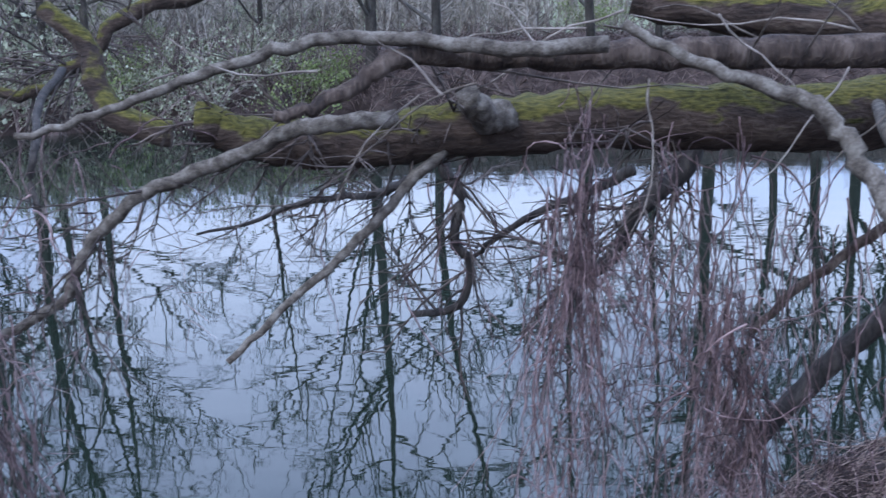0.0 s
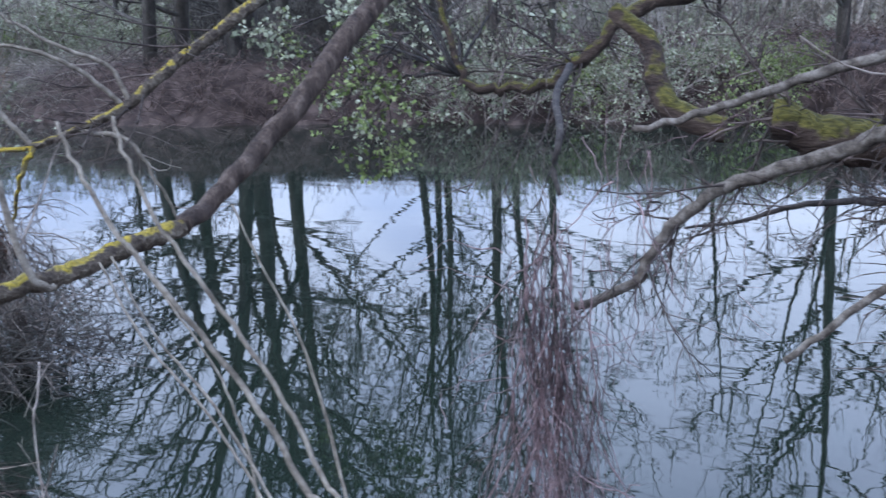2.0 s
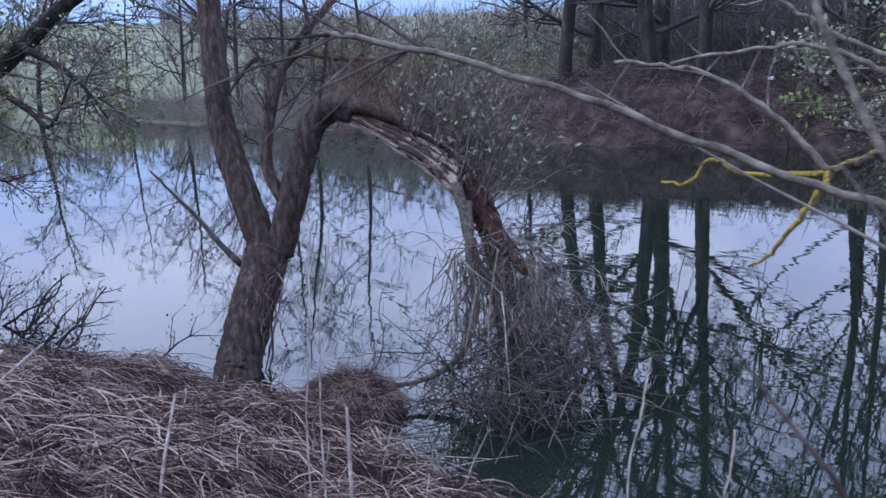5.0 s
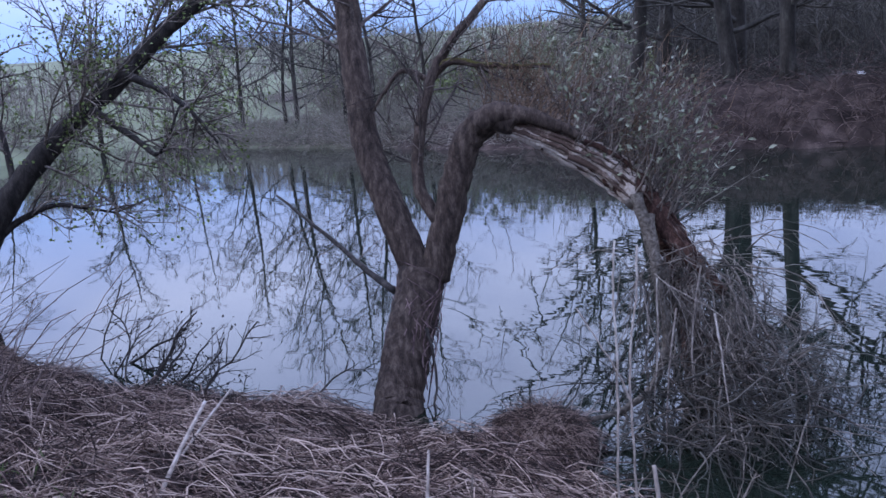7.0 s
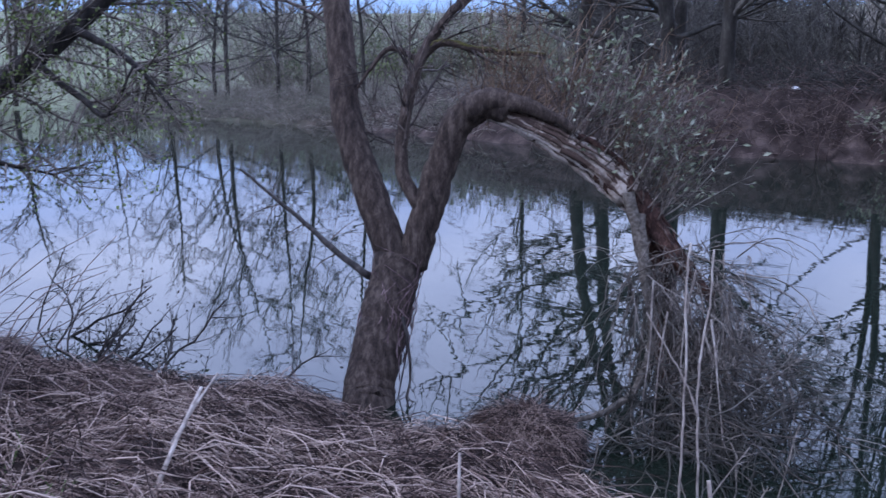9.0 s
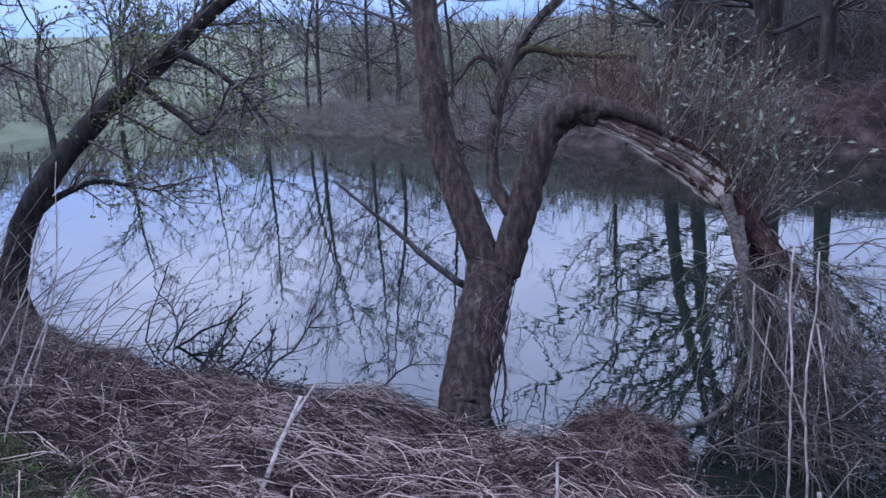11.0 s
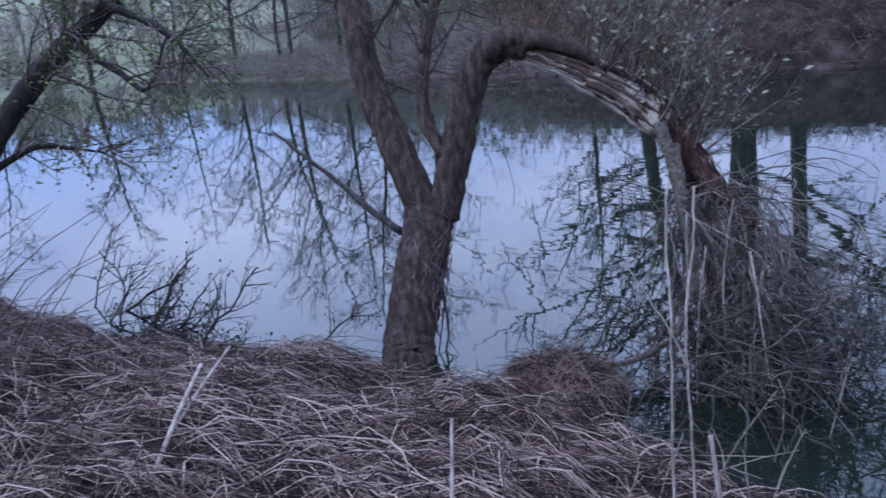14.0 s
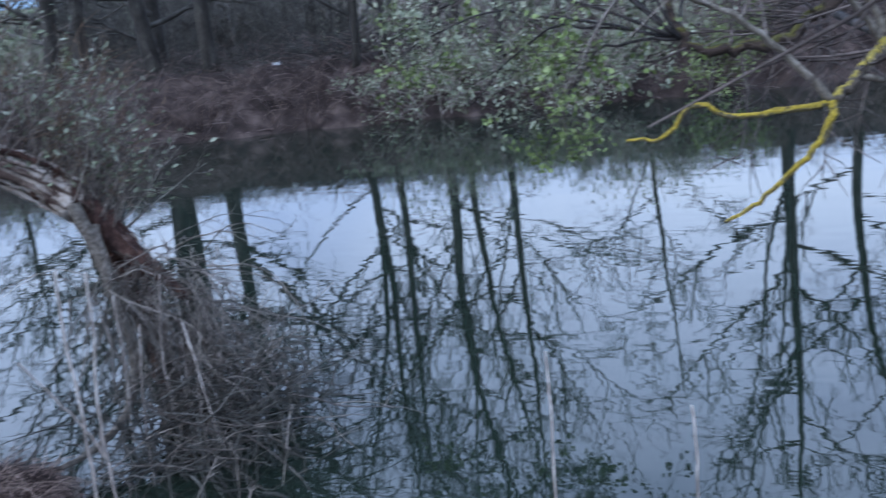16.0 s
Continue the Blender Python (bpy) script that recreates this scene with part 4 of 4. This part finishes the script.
for i, (x, y, h, k) in enumerate([(-12.6, -0.9, 4.5, 3), (-11.6, -1.9, 5.0, 3), (-14.6, -0.4, 4.5, 2), (-10.4, -2.6, 4.0, 3), (-17.5, -0.6, 6.0, 2), (-20.5, -0.3, 6.5, 2), (-9.6, -1.9, 4.0, 3), (-13.4, -1.8, 5.0, 3), (-16.0, 0.0, 4.5, 2)]):
    thicket_tree(50 + i, (x, y, ground_z(x, y)), h, k, "many-stemmed bare tree in the thicket on the near bank")

# low bare bush reaching over the water from the bank
bush = thing("low_bush", (-9.7, 1.45, ground_z(-9.7, 1.45)), "low dark leafless bush leaning over the water", "shrub")
rng = random.Random(61)
tw, tips = Tubes(), []
for _ in range(20):
    x0 = rng.uniform(-1.9, 1.3)
    s = stem(rng, (x0, rng.uniform(-0.1, 0.15), -0.05), (rng.gauss(0.2, 0.8), rng.uniform(0.4, 1.0), rng.uniform(0.2, 0.9)), rng.uniform(0.5, 1.3), 9, 0.36, 0.05)
    tw.add(s, rng.uniform(0.01, 0.02), 0.006, 5)
    twigs_on(rng, tw, s, 0.006, 7, 0.4, 2, 0.02, tips=tips)
part("thicket", tw.mesh("thicket", BARK_WET), bush)
part("withered_foliage", leaves("withered_foliage", tips[::2], 0.026, BARK_WET, rng, 1, 0.02), bush)

# ---- the fallen mossy tree at the start ----
fallen = thing("fallen_tree", (1.6, 2.75, ground_z(1.6, 2.75)), "fallen mossy trunk lying out over the water, with dead limbs", "tree")
rng = random.Random(71)
log_line = world_limb("trunk", [(2.6, 2.55, 0.75), (2.15, 2.75, 1.7)] + LOG, 0.13, 0.05, BARK_MOSSY, fallen, n=7, sides=14, lumps=0.1)
world_limb("limb", [(2.2, 2.5, 1.9), (1.6, 2.25, 2.15)] + LIMB_A, 0.05, 0.011, BARK, fallen)
world_limb("limb", LIMB_B, 0.018, 0.008, BARK_PALE, fallen)
lc = world_limb("limb", LIMB_C, 0.022, 0.012, BARK_PALE, fallen)
world_limb("limb", LIMB_D, 0.017, 0.009, BARK_PALE, fallen)
he = world_limb("hanging_branch", [(0.05, 2.6, 2.0), (0.0, 3.6, 1.85)] + HANG_E, 0.04, 0.02, BARK_WET, fallen)
hf = world_limb("hanging_branch", HANG_F, 0.03, 0.008, BARK_WET, fallen)
hg = world_limb("hanging_branch", [(1.1, 2.75, 2.0), (1.2, 3.6, 1.9)] + HANG_G, 0.07, 0.03, BARK_WET, fallen)
hh = world_limb("hanging_branch", HANG_H, 0.03, 0.012, BARK_WET, fallen)
world_limb("limb", [(2.0, 2.7, 1.9)] + PROP_A, 0.024, 0.012, BARK, fallen)
world_limb("limb", [(2.2, 2.65, 1.75)] + PROP_B, 0.048, 0.034, BARK_WET, fallen)
world_limb("limb", [(1.25, 2.6, 2.05)] + LIMB_K[::-1], 0.018, 0.008, BARK_PALE, fallen)
world_limb("limb", [(1.9, 2.6, 1.95)] + MOSS_TOP[::-1], 0.08, 0.035, BARK_MOSSY, fallen)
world_limb("limb", FAR_MOSS[::-1], 0.045, 0.03, BARK_MOSSY, fallen)
world_limb("stub", [(0.16, 2.5, 2.05), (0.1, 2.42, 2.07), (0.06, 2.36, 2.12)], 0.05, 0.03, BARK_PALE, fallen, lumps=0.2)
tw = Tubes()
for line, r, c, ln in ((log_line[14:], 0.006, 26, 0.45), (lc, 0.004, 14, 0.4), (he, 0.01, 16, 0.8), (hf, 0.006, 16, 0.6), (hg, 0.012, 20, 0.8), (hh, 0.006, 10, 0.6)):
    twigs_on(rng, tw, line, r, c, ln, 2, -0.03)
world_part("fine_brush", tw.mesh("fine_brush", TWIG), fallen)
tw = Tubes()
for _ in range(22):
    p = Vector(LIMB_A[rng.randrange(8)]) + unit(rng) * 0.1
    tw.add(stem(rng, p, (rng.gauss(0, 0.6), rng.gauss(0, 0.3), rng.gauss(0, 0.7)), rng.uniform(0.2, 0.55), 6, 0.28, -0.03), 0.0035, 0.0015, 3)
world_part("dry_brush", tw.mesh("dry_brush", DEAD_TWIG), fallen)


def vines(seed, at, top, count, wide, long, thick=0.003, label="tangled reddish brown vines hanging over the water"):
    rng = random.Random(seed)
    ob = thing("hanging_vines", (at[0], at[1], top), label, "vines", "vines hanging from the fallen tree")
    t = Tubes()
    for k in range(count):
        drop = rng.random()
        if k % 2:
            # long strands from the limb above
            hung = -0.5 * rng.random()
            w = wide * (0.8 - hung)
            s = stem(rng, (rng.gauss(0, w), rng.gauss(0, w), hung + rng.uniform(-0.02, 0.06)), (rng.gauss(0, 0.15), rng.gauss(0, 0.15), -1), long * rng.uniform(0.3, 1.05), 24, 0.33, -0.3)
        else:
            # looser tangle caught among them
            w = wide * (0.9 + 0.8 * drop)
            s = stem(rng, (rng.gauss(0, w), rng.gauss(0, w), -drop * long * 0.85), (rng.gauss(0, 0.6), rng.gauss(0, 0.6), rng.uniform(-1, 0.7)), rng.uniform(0.15, 0.5), 12, 0.5, -0.16)
        lone = Tubes() if k % 2 and k < 60 else t
        lone.add(s, thick * rng.uniform(0.45, 1.3), thick * 0.35, 3)
        if rng.random() < 0.5:
            twigs_on(rng, lone, s, thick * 0.45, 4, 0.13, 1, -0.05)
        if lone is not t:
            part("strand", lone.mesh("strand", VINE), ob)
    part("tangle", t.mesh("tangle", VINE), ob)


vines(81, (0.33, 2.25), 2.12, 120, 0.04, 1.6, 0.0026)
vines(82, (0.72, 2.35), 2.02, 50, 0.075, 1.3)
vines(88, (0.8, 2.4), 1.62, 170, 0.055, 1.2, 0.003, "dense brown clump of dead vines hanging over the water")
vines(89, (0.62, 2.9), 1.62, 60, 0.05, 0.3)
vines(83, (-1.13, 1.95), 1.84, 220, 0.042, 1.5, 0.002)
vines(84, (-0.95, 2.3), 2.1, 24, 0.09, 0.6)
vines(85, (0.52, 2.4), 2.1, 24, 0.12, 1.2)
vines(86, (1.05, 2.6), 1.95, 56, 0.14, 1.3)
vines(87, (0.05, 2.5), 2.0, 16, 0.12, 0.5)

# ---- limbs of a bank tree that reach across the way ----
over = thing("lichen_tree", (2.7, 1.9, ground_z(2.7, 1.9)), "lichen-covered crooked branches reaching low over the bank", "tree")
rng = random.Random(91)
world_limb("upper_limb", LICHEN[:7], 0.04, 0.025, BARK, over, "rough dark brown bark", n=5, sides=12, wobble=0.004, lumps=0.08)
li = world_limb("limb", LICHEN[6:], 0.025, 0.014, BARK_LICHEN, over, "grey bark patched with yellow lichen", n=8, sides=14, wobble=0.003, lumps=0.16)
ye = world_limb("limb", YELLOW, 0.026, 0.011, BARK_LICHEN, over, lumps=0.14)
world_limb("limb", YELLOW_SIDE, 0.008, 0.004, YELLOW_BARK, over, "twig crusted all over with yellow lichen", lumps=0.14)
dr = world_limb("limb", YELLOW_DROOP, 0.009, 0.004, YELLOW_BARK, over, "twig crusted all over with yellow lichen", lumps=0.14)
for line in RISING:
    s = world_limb("rising_twig", line, 0.009, 0.004, BARK_ASH, over, sides=7)
    t = Tubes()
    twigs_on(rng, t, s, 0.003, 5, 0.3, 1, 0.03)
    part("fine_brush", t.mesh("fine_brush", DEAD_TWIG), MADE[-1])
lo = world_limb("long_twig", LONG_TWIG[::-1], 0.0065, 0.0045, BARK_ASH, over)
fl = world_limb("limb", FAR_LIMB, 0.06, 0.022, BARK_MOSSY, over, n=4, wobble=0.02, lumps=0.15)
world_limb("limb", FAR_DROP, 0.026, 0.012, BARK_WET, over)
# the limbs come down from one stem rooted on the bank beyond the fallen trunk
top = Vector(LICHEN[0])
world_limb("stem", [(2.7, 1.9, 0.6), (2.6, 2.0, 2.4), (2.0, 2.3, 4.2), (0.6, 2.5, 5.0), (-0.6, 2.6, 4.6), (top.x + 0.25, top.y + 0.15, top.z + 0.8), tuple(top)], 0.12, 0.045, BARK_MOSSY, over)
far_top, yellow_top = Vector(FAR_LIMB[0]), Vector(YELLOW[0])
world_limb("stem", [(0.6, 2.5, 5.0), (0.2, 4.0, 4.8), (far_top.x + 0.7, far_top.y - 0.6, far_top.z + 0.9), tuple(far_top)], 0.09, 0.075, BARK_WET, over)
world_limb("stem", [(-0.6, 2.6, 4.6), (-1.2, 2.6, 4.2), (yellow_top.x + 0.2, yellow_top.y + 0.1, yellow_top.z + 0.7), tuple(yellow_top)], 0.045, 0.027, BARK_LICHEN, over)
tw = Tubes()
twigs_on(rng, tw, li, 0.004, 4, 0.3, 1, 0.0)
twigs_on(rng, tw, ye[:20], 0.005, 12, 0.5, 2, 0.04)
twigs_on(rng, tw, lo[20:], 0.003, 10, 0.35, 1, 0.02)
twigs_on(rng, tw, fl, 0.012, 18, 1.0, 2, -0.02)
world_part("fine_brush", tw.mesh("fine_brush", TWIG), over)
for line in (NEAR_A, NEAR_B):
    low = Vector(line[-1])
    s = world_limb("pale_shoot", [(low.x - 0.01, low.y + 0.05, 1.81)] + line[-2::-1], 0.009, 0.005, BARK_ASH, over, sides=7)
    t = Tubes()
    twigs_on(rng, t, s, 0.0035, 6, 0.55, 1, 0.02)
    part("fine_brush", t.mesh("fine_brush", DEAD_TWIG), MADE[-1])

# ---- pale dead shoots standing on the bank ----
shoots = thing("dead_shoots", (-0.9, 0.7, ground_z(-0.9, 0.7)), "clump of pale dead shoots rooted in the bank", "shoots")
rng = random.Random(97)
for line, r in ((SHOOT_A, 0.007), (SHOOT_B, 0.007), (SHOOT_C, 0.007), (SHOOT_D, 0.006), (SHOOT_A, 0.005), (SHOOT_B, 0.005), (SHOOT_C, 0.005)):
    aside = Vector((rng.gauss(0, 0.03), rng.gauss(0, 0.03), 0)) if r == 0.005 else Vector()
    line = [tuple(Vector(q) + aside * (1 - k / 8)) for k, q in enumerate(line)]
    end = Vector(line[-1])
    world_limb("shoot", [(-0.82, 0.6, 0.75), (end.x + 0.08, end.y - 0.06, end.z - 0.4)] + line[::-1], r * 0.5, 0.002, BARK_ASH, shoots, sides=7, n=5, wobble=0.001, lumps=0.05)

# ---- dry stalks, straw and grass on the near bank ----
def stalk_clump(seed, at, count, spread, tall, r):
    rng = random.Random(seed)
    ob = thing("dry_stalks", (at[0], at[1], ground_z(*at)), "clump of pale dry stalks standing on the bank", "stalks", "dry stalks on the bank")
    for i in range(count):
        t = Tubes()
        x, y = rng.gauss(0, spread), rng.gauss(0, spread)
        s = stem(rng, (x, y, ground_z(at[0] + x, at[1] + y) - ob.location.z - 0.03), (rng.gauss(0.15, 0.25), rng.gauss(0.05, 0.25), 1), tall * rng.uniform(0.5, 1.15), 9, 0.13, 0.0)
        t.add(s, r * rng.uniform(0.7, 1.2), r * 0.4, 5)
        twigs_on(rng, t, s, r * 0.35, 4, tall * 0.15, 1, 0.03)
        part("stalk", t.mesh("stalk", DEAD_TWIG if i % 3 else TWIG_PALE), ob)


for i, (x, y, c, sp, h) in enumerate([(-7.3, -0.75, 9, 0.3, 1.5), (-6.5, -0.75, 8, 0.2, 1.6), (-8.2, -0.6, 10, 0.4, 1.4), (-5.6, -0.85, 5, 0.15, 1.5), (-9.2, -0.5, 10, 0.4, 1.3),
                                      (-4.6, 1.5, 4, 0.25, 0.7), (-3.9, 1.1, 4, 0.25, 0.6), (-5.4, 1.8, 4, 0.3, 0.6), (-3.2, 1.6, 5, 0.4, 0.8), (-5.2, 2.2, 4, 0.3, 0.5)]):
    stalk_clump(100 + i, (x, y), c, sp, h, 0.0058)

stand = thing("tall_stalks", (STALK_A[-1][0], STALK_A[-1][1], ground_z(*STALK_A[-1][:2])), "tall pale dry stalks standing at the water's edge", "stalks")
for line in (STALK_A, STALK_B, STALK_D, STALK_E):
    low = Vector(line[-1])
    world_limb("stalk", [(low.x, low.y, ground_z(low.x, low.y) - 0.05)] + line[::-1], 0.004, 0.003, TWIG_PALE, stand, sides=6, wobble=0.001)
world_limb("side_stalk", STALK_C[::-1], 0.0035, 0.002, TWIG_PALE, stand, sides=6, wobble=0.001)

rng = random.Random(119)
thorn = Tubes()
for _ in range(2600):
    x = rng.uniform(-16, -7.2)
    y = rng.uniform(-3.5, min(0.2, float(near_edge(x)) - 0.9))
    a = rng.uniform(0, 6.283)
    s = stem(rng, (x, y, ground_z(x, y)), (math.cos(a), math.sin(a), rng.uniform(0.5, 2.5)), rng.uniform(0.4, 1.3), 5, 0.22, -0.15)
    thorn.add(s, 0.005, 0.002, 3)
tagged(new("near_brambles", thorn.mesh("near_brambles", BRAMBLE)), "tangle of dead brown bramble stems on the near bank", "brambles", kind="stuff")

rng = random.Random(121)
straw = Tubes()
for _ in range(52000):
    x = rng.uniform(-13.5, 2.6)
    d = rng.random() * 4.2 - 0.03
    y = float(near_edge(x)) - d
    if y < -1.6:
        continue
    z = ground_z(x, y)
    a = rng.uniform(0, 6.283) if rng.random() < 0.6 else rng.gauss(0.3, 0.6)
    ln = rng.uniform(0.1, 0.45)
    up = rng.random() ** 2 * 0.9
    c, s = math.cos(a), math.sin(a)
    p0 = (x, y, z + rng.uniform(-0.01, 0.05))
    x1, y1 = x + c * ln * 0.5, y + s * ln * 0.5
    p1 = (x1, y1, max(ground_z(x1, y1), z - 0.1) + 0.02 + up * ln * 0.4)
    x2, y2 = x + c * ln, y + s * ln + rng.gauss(0, 0.05)
    p2 = (x2, y2, max(ground_z(x2, y2), z - 0.15) + rng.uniform(0, 0.04) + up * ln * 0.3)
    straw.add((p0, p1, p2), rng.choice((0.0014, 0.0019, 0.0023, 0.003, 0.0046)), 0.0008, 3)
tagged(new("dry_grass", straw.mesh("dry_grass", STRAW_DARK)), "flattened dry straw-coloured grass matted over the bank", "grass", kind="stuff")

rng = random.Random(124)
top_straw = Tubes()
for _ in range(6500):
    x = rng.uniform(-12.5, -2.6)
    y = float(near_edge(x)) - 0.05 - rng.random() * 3.3
    if y < -1.5 or (rng.random() > 0.25 and (x < -8.6 or x > -4.6 or y < -0.3)):
        continue
    a = rng.gauss(0.5, 0.7) + (math.pi if rng.random() < 0.5 else 0)
    ln, rise = rng.uniform(0.25, 0.75), rng.random() ** 2 * 0.14
    c, w = math.cos(a), math.sin(a)
    bow = rng.gauss(0, 0.05)
    pts = []
    for k in range(5):
        f = k / 4
        px, py = x + c * ln * f - w * bow * 4 * f * (1 - f), y + w * ln * f + c * bow * 4 * f * (1 - f)
        pts.append((px, py, max(ground_z(px, py), -0.02) + 0.03 + rise * 4 * f * (1 - f)))
    top_straw.add(pts, rng.uniform(0.0022, 0.005), 0.0015, 4)
tagged(new("long_straw", top_straw.mesh("long_straw", STRAW)), "long bent dry stalks lying over the matted grass", "grass", kind="stuff")

tussock = thing("grass_tussock", (-6.65, 2.88, 0.03), "domed tussock of dead brown grass at the water's edge", "grass")
rng = random.Random(133)
dome = bmesh.new()
bmesh.ops.create_icosphere(dome, subdivisions=3, radius=0.21)
for v in dome.verts:
    v.co = Vector((v.co.x * 1.25, v.co.y, max(v.co.z, -0.1) * 0.75)) * (1 + 0.35 * noise.noise(v.co * 9))
me = bpy.data.meshes.new("mound")
dome.to_mesh(me)
dome.free()
me.materials.append(STRAW_DARK)
part("mound", me, tussock)
tuft_blades = Tubes()
for _ in range(2400):
    q = unit(rng)
    q.z = abs(q.z)
    o = Vector((q.x * 0.33, q.y * 0.26, q.z * 0.2))
    tuft_blades.add(stem(rng, o, (q.x * 0.8 + rng.gauss(0, 0.7), q.y * 0.8 + rng.gauss(0, 0.7), q.z * 0.7 + rng.gauss(0, 0.3)), rng.uniform(0.08, 0.26), 5, 0.25, -0.3), 0.0024, 0.001, 3)
part("dry_brush", tuft_blades.mesh("dry_brush", STRAW_DARK), tussock)

# short dead stems left standing among the straw
rng = random.Random(122)
stub_lot = Tubes()
for _ in range(1500):
    x = rng.uniform(-13.5, -2.6)
    y = float(near_edge(x)) - 0.05 - rng.random() * 3.6
    if y < -1.6 or math.hypot(x + 3.1, y + 0.8) < 1.2:
        continue
    s = stem(rng, (x, y, ground_z(x, y) - 0.02), (rng.gauss(0, 0.5), rng.gauss(0, 0.5), 1), rng.uniform(0.08, 0.3), 3, 0.2, -0.05)
    stub_lot.add(s, rng.uniform(0.002, 0.005), 0.0015, 3)
tagged(new("dead_stems", stub_lot.mesh("dead_stems", STRAW_DARK)), "short dead stems standing among the matted straw", "grass", kind="stuff")

rng = random.Random(123)
tuft = Tubes()
for _ in range(3600):
    c = rng.choice([(-6.4, -0.75, 0.3), (-6.7, -0.85, 0.4), (-6.1, -0.6, 0.3), (-6.4, -0.5, 0.4), (-3.7, 0.6, 0.4), (-7.05, -0.36, 0.1)])
    x, y = rng.gauss(c[0], c[2]), rng.gauss(c[1], c[2] * 0.6)
    tuft.add(stem(rng, (x, y, ground_z(x, y)), (rng.gauss(0, 0.5), rng.gauss(0, 0.5), 1), rng.uniform(0.05, 0.13), 2, 0.25, -0.15), 0.004, 0.002, 3)
tagged(new("green_grass", tuft.mesh("green_grass", GRASS)), "sparse fresh green grass blades among the straw", "grass", kind="stuff")

# a few thick straws lying on top
rng = random.Random(127)
for a, b, r in (((-6.1, 0.3, 0.86), (-6.42, 0.68, 1.0), 0.011), ((-6.5, 0.55, 0.8), (-6.9, 1.0, 0.86), 0.008), ((-5.1, 0.9, 0.78), (-5.3, 1.1, 0.95), 0.008), ((-4.4, 1.4, 0.7), (-4.55, 1.5, 0.98), 0.01)):
    ob = thing("broken_stalk", a, "thick broken dry stalk lying in the straw", "stalk", "broken stalks in the straw")
    t = Tubes()
    a = (a[0], a[1], ground_z(a[0], a[1]) + 0.01)
    ob.location = a
    t.add(smooth_line([(0, 0, 0), ((b[0] - a[0]) * 0.5, (b[1] - a[1]) * 0.5, (b[2] - a[2]) * 0.55), (b[0] - a[0], b[1] - a[1], b[2] - a[2])], 4), r, r * 0.7, 7)
    part("stalk", t.mesh("stalk", TWIG_PALE, 0.1), ob)

stump = thing("cut_stump", (-4.04, 1.15, ground_z(-4.04, 1.15)), "small sawn stump standing in the dry grass", "stump")
t = Tubes()
t.add(smooth_line([(0.05, -0.05, -0.1), (0.0, 0.0, 0.05), (-0.06, 0.03, 0.13)], 3), 0.04, 0.036, 10)
part("wood", t.mesh("wood", SAWN, 0.06), stump)

litter = thing("white_litter", (-14.8, 22.0, ground_z(-14.8, 22.0) + 0.02), "scrap of white litter lying on the far bank", "litter")
bm = bmesh.new()
bmesh.ops.create_icosphere(bm, subdivisions=2, radius=0.09)
for v in bm.verts:
    v.co = Vector((v.co.x * 1.3, v.co.y, v.co.z * 0.7)) * (1 + 0.25 * noise.noise(v.co * 14))
me = bpy.data.meshes.new("scrap")
bm.to_mesh(me)
bm.free()
me.materials.append(WHITE)
part("scrap", me, litter)

# young leaves on drooping limbs of the same tree, out over the water
rng = random.Random(151)
root = Vector(FAR_LIMB[-2])
for tx, ty, tz, m in ((-4.3, 6.1, 1.25, LEAF), (-5.0, 6.8, 1.6, LEAF_GREY), (-3.6, 6.6, 1.8, LEAF_GREY), (-5.4, 6.2, 2.2, LEAF_GREY), (-4.6, 7.2, 2.4, LEAF_GREY), (-3.2, 7.2, 2.4, LEAF_GREY),
                      (-6.0, 7.3, 1.9, LEAF), (-4.0, 6.0, 2.6, LEAF_GREY), (-5.2, 7.6, 2.8, LEAF_GREY), (-3.9, 5.6, 1.9, LEAF)):
    to = Vector((tx, ty, tz))
    mid = root.lerp(to, 0.55) + Vector((0, 0, 0.35))
    s = world_limb("leafy_limb", [tuple(root), tuple(mid), tuple(to)], 0.014, 0.004, BARK_WET, over, n=7, sides=6, wobble=0.012)
    t, tips = Tubes(), []
    twigs_on(rng, t, s, 0.005, 13, 0.6, 2, -0.02, 0.9, 0.4, tips=tips)
    part("fine_brush", t.mesh("fine_brush", TWIG), MADE[-1])
    part("foliage", leaves("foliage", tips, 0.048, m, rng, 2, 0.05), MADE[-1], "small fresh grey-green leaves")
